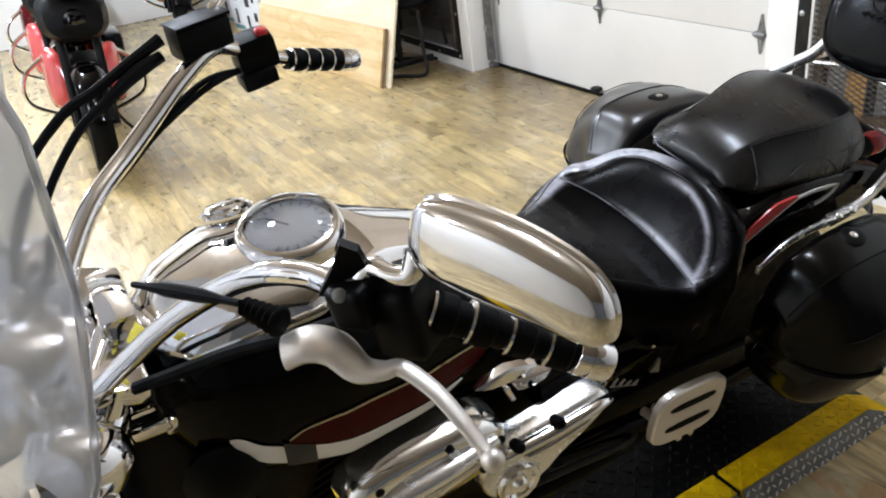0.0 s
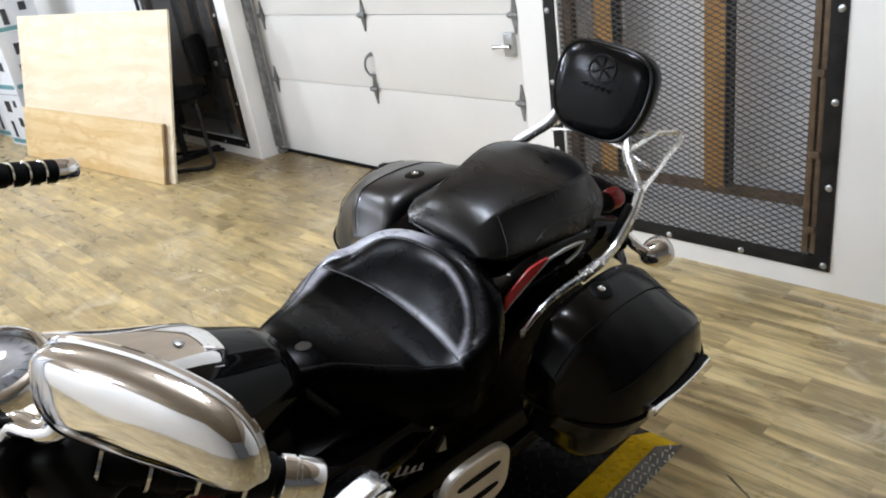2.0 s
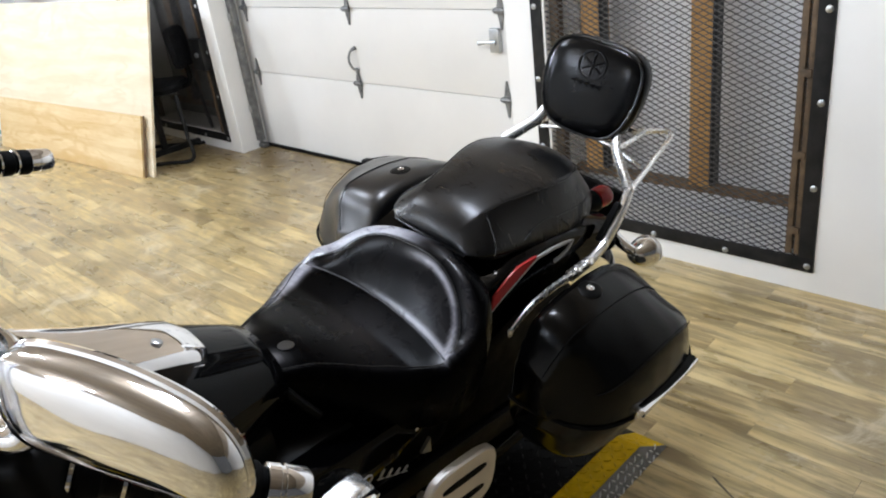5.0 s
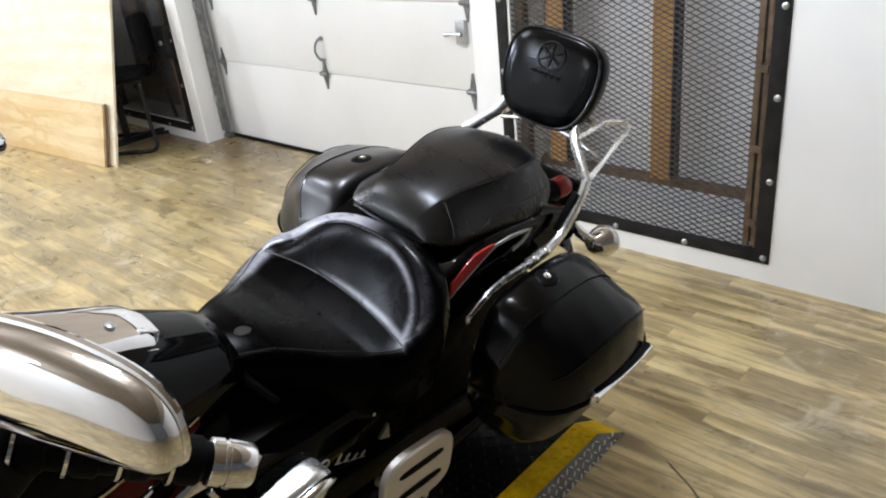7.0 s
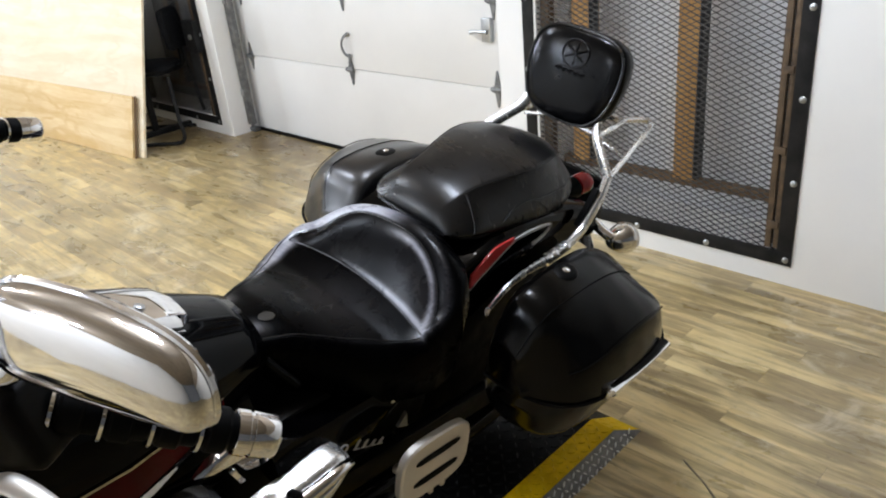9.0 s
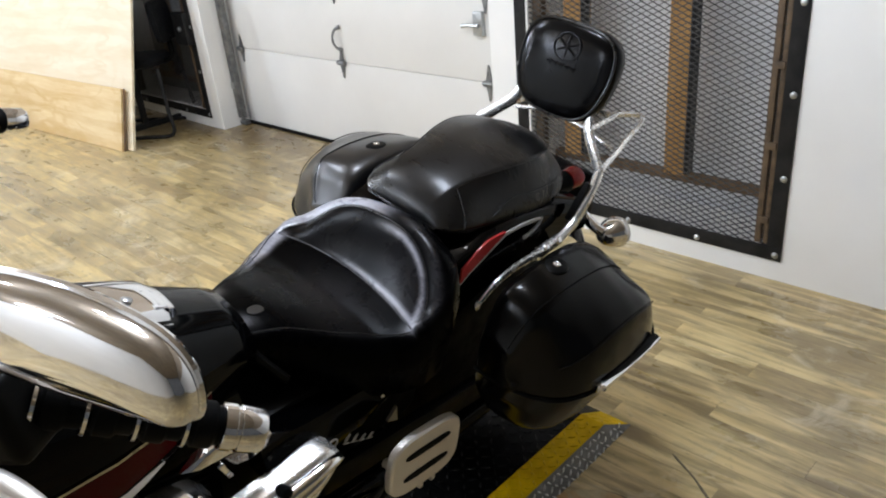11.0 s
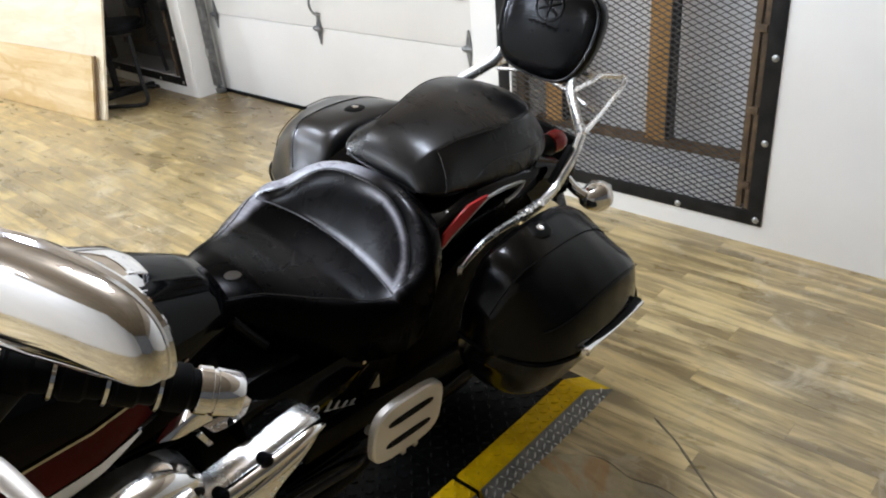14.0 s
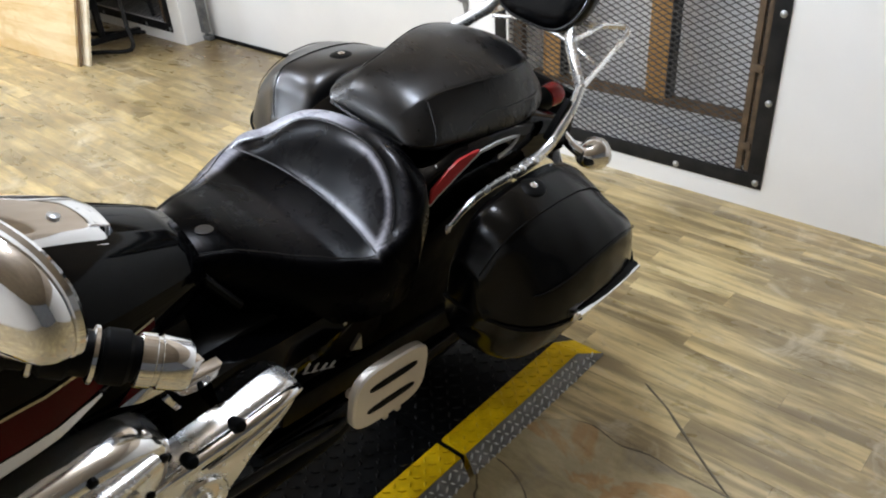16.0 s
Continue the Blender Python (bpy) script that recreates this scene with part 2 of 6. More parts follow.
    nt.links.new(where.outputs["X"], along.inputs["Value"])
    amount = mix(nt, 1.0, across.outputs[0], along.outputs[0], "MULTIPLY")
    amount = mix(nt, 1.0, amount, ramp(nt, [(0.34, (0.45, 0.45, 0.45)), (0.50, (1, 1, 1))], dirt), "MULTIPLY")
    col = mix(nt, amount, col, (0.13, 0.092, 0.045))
    # grain contrast painted stronger round the stand, where glare washes out less of it
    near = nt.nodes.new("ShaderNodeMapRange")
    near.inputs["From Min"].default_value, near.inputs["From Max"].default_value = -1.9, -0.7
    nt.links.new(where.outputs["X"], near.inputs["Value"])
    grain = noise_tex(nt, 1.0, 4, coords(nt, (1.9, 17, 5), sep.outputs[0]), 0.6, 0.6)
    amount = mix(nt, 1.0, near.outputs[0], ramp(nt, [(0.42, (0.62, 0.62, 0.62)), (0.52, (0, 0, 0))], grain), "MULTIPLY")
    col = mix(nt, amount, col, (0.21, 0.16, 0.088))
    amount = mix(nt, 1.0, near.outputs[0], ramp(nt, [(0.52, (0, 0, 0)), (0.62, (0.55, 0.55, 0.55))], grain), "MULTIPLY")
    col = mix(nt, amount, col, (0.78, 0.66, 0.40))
    scuff = noise_tex(nt, 4.5, 7, geo.outputs["Position"], 0.7, 1.2)
    col = mix(nt, ramp(nt, [(0.55, (0, 0, 0)), (0.68, (0.50, 0.50, 0.50))], scuff), col, (0.70, 0.66, 0.56))
    col = mix(nt, 1.0, col, (1.15, 1.085, 0.92), "MULTIPLY")
    nt.links.new(col, b.inputs["Base Color"])
    nt.links.new(ramp(nt, [(0.3, (0.24,) * 3), (0.7, (0.40,) * 3)], patch), b.inputs["Roughness"])
    b.inputs["Specular IOR Level"].default_value = 0.9
    bump(nt, b, fine, 0.12, 0.0006)
    return m


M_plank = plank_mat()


def ply_mat(name, a, c):
    m, nt, b = nodes_of(name)
    warp = noise_tex(nt, 1.0, 4, coords(nt, (1.1, 2.6, 5.5)), 0.5, 1.2)
    w = nt.nodes.new("ShaderNodeTexWave")
    w.inputs["Scale"].default_value = 1.3
    w.inputs["Distortion"].default_value = 9.0
    w.inputs["Detail"].default_value = 3.0
    w.bands_direction = "Z"
    nt.links.new(coords(nt, (0.35, 1, 1.6)), w.inputs["Vector"])
    col = mix(nt, ramp(nt, [(0.35, (0, 0, 0)), (0.7, (1, 1, 1))], warp), a, c)
    col = mix(nt, 0.35, col, ramp(nt, [(0.25, c), (0.6, a)], w.outputs["Fac"]))
    swirl = noise_tex(nt, 1.0, 3, coords(nt, (1.5, 2, 3.4)), 0.45, 0.8)
    wave = nt.nodes.new("ShaderNodeMath")
    wave.operation = "MULTIPLY"
    wave.inputs[1].default_value = 42.0
    nt.links.new(swirl, wave.inputs[0])
    line = nt.nodes.new("ShaderNodeMath")
    line.operation = "SINE"
    nt.links.new(wave.outputs[0], line.inputs[0])
    veil = noise_tex(nt, 2.3, 3)
    amount = mix(nt, 1.0, ramp(nt, [(0.1, (0, 0, 0)), (0.95, (0.8, 0.8, 0.8))], line.outputs[0]), ramp(nt, [(0.4, (0.1, 0.1, 0.1)), (0.62, (1, 1, 1))], veil), "MULTIPLY")
    col = mix(nt, amount, col, c)
    fine = noise_tex(nt, 1.0, 6, coords(nt, (6, 60, 90)), 0.7)
    col = mix(nt, 0.25, col, ramp(nt, [(0.35, c), (0.65, a)], fine))
    nt.links.new(col, b.inputs["Base Color"])
    b.inputs["Roughness"].default_value = 0.6
    bump(nt, b, fine, 0.12, 0.001)
    return m


M_ply = ply_mat("pale_plywood", (0.80, 0.73, 0.57), (0.70, 0.57, 0.37))
M_ply2 = ply_mat("yellow_plywood", (0.78, 0.64, 0.39), (0.57, 0.36, 0.13))


def stone_mat():
    m, nt, b = nodes_of("stone_print_vinyl")
    n1 = noise_tex(nt, 1.0, 5, coords(nt, (3.2, 4.6, 2)), 0.55, 1.2)
    grain = noise_tex(nt, 1.0, 6, coords(nt, (14, 34, 4)), 0.65, 0.8)
    col = ramp(nt, [(0.34, (0.30, 0.26, 0.19)), (0.44, (0.42, 0.34, 0.19)), (0.50, (0.50, 0.41, 0.22)), (0.555, (0.52, 0.43, 0.25)), (0.60, (0.50, 0.29, 0.105)), (0.65, (0.56, 0.33, 0.13)), (0.71, (0.64, 0.54, 0.38))], n1)
    col = mix(nt, 0.30, col, ramp(nt, [(0.35, (0.20, 0.16, 0.10)), (0.65, (0.56, 0.46, 0.28))], grain))
    warp = nt.nodes.new("ShaderNodeTexNoise")
    warp.inputs["Scale"].default_value = 4.0
    warp.inputs["Detail"].default_value = 5.0
    tc = coords(nt)
    nt.links.new(tc, warp.inputs["Vector"])
    where = mix(nt, 0.16, tc, warp.outputs["Color"], "ADD")
    v = nt.nodes.new("ShaderNodeTexVoronoi")
    v.feature = "DISTANCE_TO_EDGE"
    v.inputs["Scale"].default_value = 2.1
    nt.links.new(where, v.inputs["Vector"])
    crack = ramp(nt, [(0.003, (0.20, 0.18, 0.15)), (0.009, (1, 1, 1))], v.outputs["Distance"])
    nt.links.new(mix(nt, 1.0, col, crack, "MULTIPLY"), b.inputs["Base Color"])
    nt.links.new(ramp(nt, [(0.3, (0.26,) * 3), (0.7, (0.42,) * 3)], grain), b.inputs["Roughness"])
    bump(nt, b, n1, 0.1, 0.001)
    return m


M_stone = stone_mat()


def glow(name, colour, strength):
    m, nt, b = nodes_of(name)
    b.inputs["Base Color"].default_value = (*colour, 1)
    b.inputs["Emission Color"].default_value = (*colour, 1)
    b.inputs["Emission Strength"].default_value = strength
    return m


M_darkglass = plain("dark_mirror", (0.10, 0.10, 0.10), (0.14, 0.14, 0.14), (0.03, 0.06), 1.0)
M_bulb = glow("lit_bulb", (0.97, 0.98, 1.0), 90.0)


# ---- building helpers ----
BEND = [None]  # a turn for the parts that steer with the bars


def part(name, bm, material, parent=None, label="", smooth=True, angle=40):
    if BEND[0] is not None:
        bmesh.ops.transform(bm, matrix=BEND[0], verts=bm.verts)
    me = bpy.data.meshes.new(name)
    bmesh.ops.recalc_face_normals(bm, faces=bm.faces)
    for f in bm.faces:
        f.smooth = smooth
    if smooth and angle < 180:
        for e in bm.edges:
            if len(e.link_faces) == 2 and e.calc_face_angle(0) > radians(angle):
                e.smooth = False
    bm.to_mesh(me)
    bm.free()
    for m in material if isinstance(material, (list, tuple)) else [material]:
        me.materials.append(m)
    ob = new(name, me)
    ob.parent = parent
    if label:
        tagged(ob, label)
    return ob


def thing(name, label, category, m=None, group="", kind=""):
    ob = new(name)
    ob.empty_display_size = 0.1
    if m is not None:
        ob.matrix_basis = m
    return tagged(ob, label, category, group, kind)


def add_box(bm, c, s, bevel=0.0, rot=None, seg=2):
    got = bmesh.ops.create_cube(bm, size=1.0)["verts"]
    m = Matrix.Translation(c) @ (rot.to_4x4() if rot else Matrix()) @ Matrix.Diagonal((*s, 1))
    bmesh.ops.transform(bm, matrix=m, verts=got)
    if bevel:
        edges = list({e for v in got for e in v.link_edges})
        bmesh.ops.bevel(bm, geom=edges, offset=bevel, segments=seg, affect="EDGES", profile=0.6)
    return bm


def box(c, s, bevel=0.0, rot=None, seg=2):
    return add_box(bmesh.new(), c, s, bevel, rot, seg)


def spline(pts, per=6, closed=False):
    p = [Vector(q) for q in pts]
    n = len(p)
    out = []
    for i in range(n if closed else n - 1):
        a, b, c, d = (p[(i + k) % n] if closed else p[min(max(i + k, 0), n - 1)] for k in (-1, 0, 1, 2))
        for j in range(per):
            t = j / per
            out.append(0.5 * (2 * b + (c - a) * t + (2 * a - 5 * b + 4 * c - d) * t * t + (3 * b - a - 3 * c + d) * t ** 3))
    if not closed:
        out.append(p[-1])
    return out


def add_tube(bm, pts, r, n=10, smooth=True, closed=False, flat=1.0, per=6, up=(0, 0, 1)):
    """A tube along pts; r is a number or one number a point; flat squeezes it along the binormal."""
    path = spline(pts, per, closed) if smooth and len(pts) > 2 else [Vector(q) for q in pts]
    k = len(path)
    if isinstance(r, (int, float)):
        rad = [r] * k
    else:
        rad = [float(v) for v in np.interp(np.linspace(0, 1, k), np.linspace(0, 1, len(r)), r)]
    rings = []
    side = None
    for i, p in enumerate(path):
        a, b = (path[(i - 1) % k], path[(i + 1) % k]) if closed else (path[max(i - 1, 0)], path[min(i + 1, k - 1)])
        d = (b - a).normalized()
        if side is None:
            side = d.cross(Vector(up))
            if side.length < 1e-4:
                side = d.cross(Vector((1, 0, 0)))
        side = (side - d * side.dot(d)).normalized()
        top = side.cross(d)
        rings.append([bm.verts.new(p + rad[i] * (math.cos(2 * math.pi * j / n) * side + flat * math.sin(2 * math.pi * j / n) * top)) for j in range(n)])
    for i in range(k if closed else k - 1):
        u, v = rings[i], rings[(i + 1) % k]
        for j in range(n):
            bm.faces.new((u[j], u[(j + 1) % n], v[(j + 1) % n], v[j]))
    if not closed:
        bm.faces.new(rings[0])
        bm.faces.new(rings[-1][::-1])
    return bm


def tube(pts, r, **kw):
    return add_tube(bmesh.new(), pts, r, **kw)


def add_loft(bm, rings, cap=True, closed=True):
    vs = [[bm.verts.new(p) for p in ring] for ring in rings]
    n = len(vs[0])
    for a, b in zip(vs, vs[1:]):
        for j in range(n if closed else n - 1):
            bm.faces.new((a[j], a[(j + 1) % n], b[(j + 1) % n], b[j]))
    if cap:
        bm.faces.new(vs[0])
        bm.faces.new(vs[-1][::-1])
    return bm


def loft(rings, cap=True, closed=True):
    return add_loft(bmesh.new(), rings, cap, closed)


def oval(c, u, v, a, b, n=24, power=2.0):
    """A superellipse ring about c, with half axes a along u and b along v."""
    out = []
    for j in range(n):
        t = 2 * math.pi * j / n
        ct, st = math.cos(t), math.sin(t)
        out.append(Vector(c) + Vector(u) * a * math.copysign(abs(ct) ** (2 / power), ct) + Vector(v) * b * math.copysign(abs(st) ** (2 / power), st))
    return out


def lathe(profile, origin, axis, n=24):
    """A body of revolution: profile rows of (distance along the axis, radius)."""
    axis = Vector(axis).normalized()
    u = axis.cross(Vector((0, 0, 1)))
    u = u.normalized() if u.length > 1e-3 else Vector((1, 0, 0))
    v = axis.cross(u)
    return loft([oval(Vector(origin) + axis * h, u, v, max(r, 1e-4), max(r, 1e-4), n) for h, r in profile])


def rounded(pts, times=2):
    """A closed outline with its corners cut to curves."""
    pts = [Vector(p) for p in pts]
    for _ in range(times):
        pts = [q for a, b in zip(pts, pts[1:] + pts[:1]) for q in (a * 0.75 + b * 0.25, a * 0.25 + b * 0.75)]
    return pts


def relaxed(rings, times=1):
    """Rings averaged with their neighbours along the length; the ends stay."""
    for _ in range(times):
        rings = [rings[0]] + [[(a + 2 * b + c) / 4 for a, b, c in zip(*rings[i - 1:i + 2])] for i in range(1, len(rings) - 1)] + [rings[-1]]
    return rings


def lerp(y, table):
    ys, vs = zip(*table)
    return float(np.interp(y, ys, vs))


def smoothstep(a, b, x):
    t = min(max((x - a) / (b - a), 0), 1)
    return t * t * (3 - 2 * t)


# ---- the room ----
WALL, DOOR = 2.81, 3.03
LEFT, RIGHT, BACK, CEIL = -10.5, 6.0, -4.0, 3.1


def wall_piece(name, lo, hi, label, material):
    bm = box([(a + b) / 2 for a, b in zip(lo, hi)], [b - a for a, b in zip(lo, hi)])
    ob = part(name, bm, material, None, label, smooth=False)
    return tagged(ob, label, "wall", kind="structure")


OPEN_L, OPEN_R, OPEN_T = -4.76, -2.15, 2.3
WIN_R = (-1.925, -0.765, 0.13, 2.05)
WIN_L = (-6.10, -4.97, 0.13, 2.05)


def back_wall():
    bm = bmesh.new()
    FASCIA = 2.2
    def slab(x0, x1, z0, z1):
        add_box(bm, ((x0 + x1) / 2, WALL + 0.13, (z0 + z1) / 2), (x1 - x0, 0.26, z1 - z0))
    xs = [LEFT, WIN_L[0], WIN_L[1], OPEN_L, OPEN_R, WIN_R[0], WIN_R[1], RIGHT]
    slab(xs[0], xs[1], 0, FASCIA)
    slab(xs[1], xs[2], 0, WIN_L[2]); slab(xs[1], xs[2], WIN_L[3], FASCIA)
    slab(xs[2], xs[3], 0, FASCIA)
    slab(xs[4], xs[5], 0, FASCIA)
    slab(xs[5], xs[6], 0, WIN_R[2]); slab(xs[5], xs[6], WIN_R[3], FASCIA)
    slab(xs[6], xs[7], 0, FASCIA)
    bmesh.ops.remove_doubles(bm, verts=bm.verts, dist=0.0005)
    ob = part("wall_north", bm, M_wall, None, "", smooth=False)
    tagged(ob, "white painted wall with door and window openings", "wall", kind="structure")
    wall_piece("wall_north_upper", (LEFT, WALL, FASCIA), (RIGHT, WALL + 0.19, CEIL), "tan boarded upper part of the wall", M_fascia)


back_wall()
wall_piece("wall_west", (LEFT - 0.2, BACK, 0), (LEFT, WALL, CEIL), "white painted side wall of the shop", M_wall)
wall_piece("wall_east", (RIGHT, BACK, 0), (RIGHT + 0.2, WALL, CEIL), "grey painted side wall of the shop", M_greywall)
wall_piece("wall_south", (LEFT, BACK - 0.2, 0), (RIGHT, BACK, CEIL), "white painted wall behind the aisle", M_wall)
tagged(part("ceiling", box(((LEFT + RIGHT) / 2, (BACK + WALL) / 2, CEIL + 0.1), (RIGHT - LEFT, WALL - BACK + 0.5, 0.2)), M_ceiling, smooth=False), "brown boarded shop ceiling", "ceiling", kind="structure")
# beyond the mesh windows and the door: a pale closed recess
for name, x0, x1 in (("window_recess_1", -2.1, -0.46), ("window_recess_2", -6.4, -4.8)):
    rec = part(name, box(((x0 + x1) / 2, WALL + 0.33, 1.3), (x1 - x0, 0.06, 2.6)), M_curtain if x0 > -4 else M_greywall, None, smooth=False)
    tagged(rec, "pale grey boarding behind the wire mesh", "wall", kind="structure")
    part("reveal_board", box((x0, WALL + 0.28, 1.3), (0.04, 0.04, 2.6)), M_curtain, rec, smooth=False)
    part("reveal_board", box((x1, WALL + 0.28, 1.3), (0.04, 0.04, 2.6)), M_curtain, rec, smooth=False)
    part("floor_board", box(((x0 + x1) / 2, WALL + 0.28, 0.06), (x1 - x0, 0.04, 0.04)), M_curtain, rec, smooth=False)

# ceiling lamps: a short track with three bare bulbs
def ceiling_lamp(x, y, power):
    lamp = thing("ceiling_lamp", "ceiling track lamp with three glowing bulbs", "lamp", pose(x, y, CEIL, 0, 0, 25), "ceiling lamps")
    part("track", box((0, 0, -0.02), (0.9, 0.05, 0.04), 0.006), M_steelblack, lamp)
    for k in (-1, 0, 1):
        part("socket", lathe([(0.04, 0.02), (0.05, 0.03), (0.10, 0.03)], (0.36 * k, 0, 0), (0, 0, -1), 14), M_plastic, lamp)
        part("bulb", lathe([(0.10, 0.02), (0.12, 0.036), (0.15, 0.042), (0.18, 0.032), (0.194, 0.01)], (0.36 * k, 0, 0), (0, 0, -1), 14), M_bulb, lamp)
    data = bpy.data.lights.new("lamp_light", "POINT")
    data.energy, data.shadow_soft_size, data.color = power * 1.13, 0.12, (0.722, 0.824, 1.0)
    light = new("lamp_light", data)
    light.parent = lamp
    light.location = (0, 0, -0.42)


for lx, ly, p in ((-7.4, -0.4, 270), (-5.9, -0.2, 180), (-2.7, 0.3, 80), (-0.9, 1.2, 96), (-6.0, -2.0, 150), (-3.2, -2.2, 110), (-1.2, -2.6, 60)):
    ceiling_lamp(lx, ly, p)


# ---- garage door ----
def garage_door():
    door = thing("door_1", "cream sectional garage door with steel hinges and tracks", "garage door", pose(0, 0, 0), kind="structure")
    x0, x1 = -4.81, -2.10
    joints = [0.018, 0.558, 1.005, 1.452, 1.90, 2.35]
    for a, b in zip(joints, joints[1:]):
        bm = box(((x0 + x1) / 2, DOOR + 0.02, (a + b) / 2), (x1 - x0, 0.04, b - a - 0.003), 0.003)
        part("panel", bm, M_door, door)
    part("bottom_seal", box(((x0 + x1) / 2, DOOR + 0.01, 0.009), (x1 - x0, 0.05, 0.017), 0.004), M_rubber, door)
    def hinge(x, z):
        bm = bmesh.new()
        y = DOOR - 0.004
        for s in (-1, 1):
            ring = [(x - 0.022, y, z + s * 0.012), (x + 0.022, y, z + s * 0.012), (x + 0.012, y, z + s * 0.05), (x + 0.004, y, z + s * 0.095), (x - 0.004, y, z + s * 0.095), (x - 0.012, y, z + s * 0.05)]
            vs = [bm.verts.new(p) for p in ring]
            vf = [bm.verts.new((p[0], p[1] - 0.006, p[2])) for p in ring]
            bm.faces.new(vs); bm.faces.new(vf[::-1])
            for j in range(6):
                bm.faces.new((vs[j], vs[(j + 1) % 6], vf[(j + 1) % 6], vf[j]))
        add_tube(bm, [(x - 0.034, y - 0.014, z), (x + 0.034, y - 0.014, z)], 0.011, n=8, smooth=False)
        add_box(bm, (x, y - 0.012, z), (0.05, 0.02, 0.03), 0.003)
        part("hinge", bm, M_hinge, door)
    for z in joints[1:-1]:
        for x in (-4.665, -3.545, -2.355):
            hinge(x, z)
    # lift handle over the middle hinge
    part("lift_handle", tube([(-3.53, DOOR - 0.005, 0.775), (-3.555, DOOR - 0.03, 0.755), (-3.565, DOOR - 0.042, 0.705), (-3.555, DOOR - 0.03, 0.655), (-3.53, DOOR - 0.005, 0.635)], [0.012, 0.007, 0.007, 0.007, 0.012], n=8), M_hinge, door, "worn steel lift handle")
    lock = part("latch", box((-2.395, DOOR - 0.015, 0.86), (0.06, 0.03, 0.12), 0.006), M_galv, door, "steel slide latch")
    part("latch_bar", tube([(-2.38, DOOR - 0.035, 0.852), (-2.44, DOOR - 0.037, 0.852), (-2.49, DOOR - 0.04, 0.848)], [0.012, 0.009, 0.013], n=8), M_galv, lock)
    # vertical track at the hinge side
    bm = bmesh.new()
    add_box(bm, (-4.80, DOOR - 0.045, 1.16), (0.012, 0.06, 2.2), 0.002)
    add_box(bm, (-4.752, DOOR - 0.085, 1.16), (0.090, 0.006, 2.2), 0.002)
    add_box(bm, (-4.709, DOOR - 0.065, 1.16), (0.006, 0.04, 2.2), 0.002)
    part("track", bm, M_hinge, door, "galvanised steel roller track")
    bm = box((-4.765, DOOR - 0.06, 0.085), (0.075, 0.012, 0.16), 0.003)
    add_box(bm, (-4.745, DOOR - 0.055, 0.02), (0.1, 0.05, 0.03), 0.003)
    part("bottom_bracket", bm, M_hinge, door)
    for z in (0.30, 0.95, 1.6):
        part("track_bracket", box((-4.76, DOOR - 0.09, z), (0.05, 0.012, 0.05), 0.003), M_galv, door)
    part("bottom_stop", box((-3.57, DOOR - 0.03, 0.05), (0.06, 0.05, 0.03), 0.004), M_steelblack, door)


garage_door()


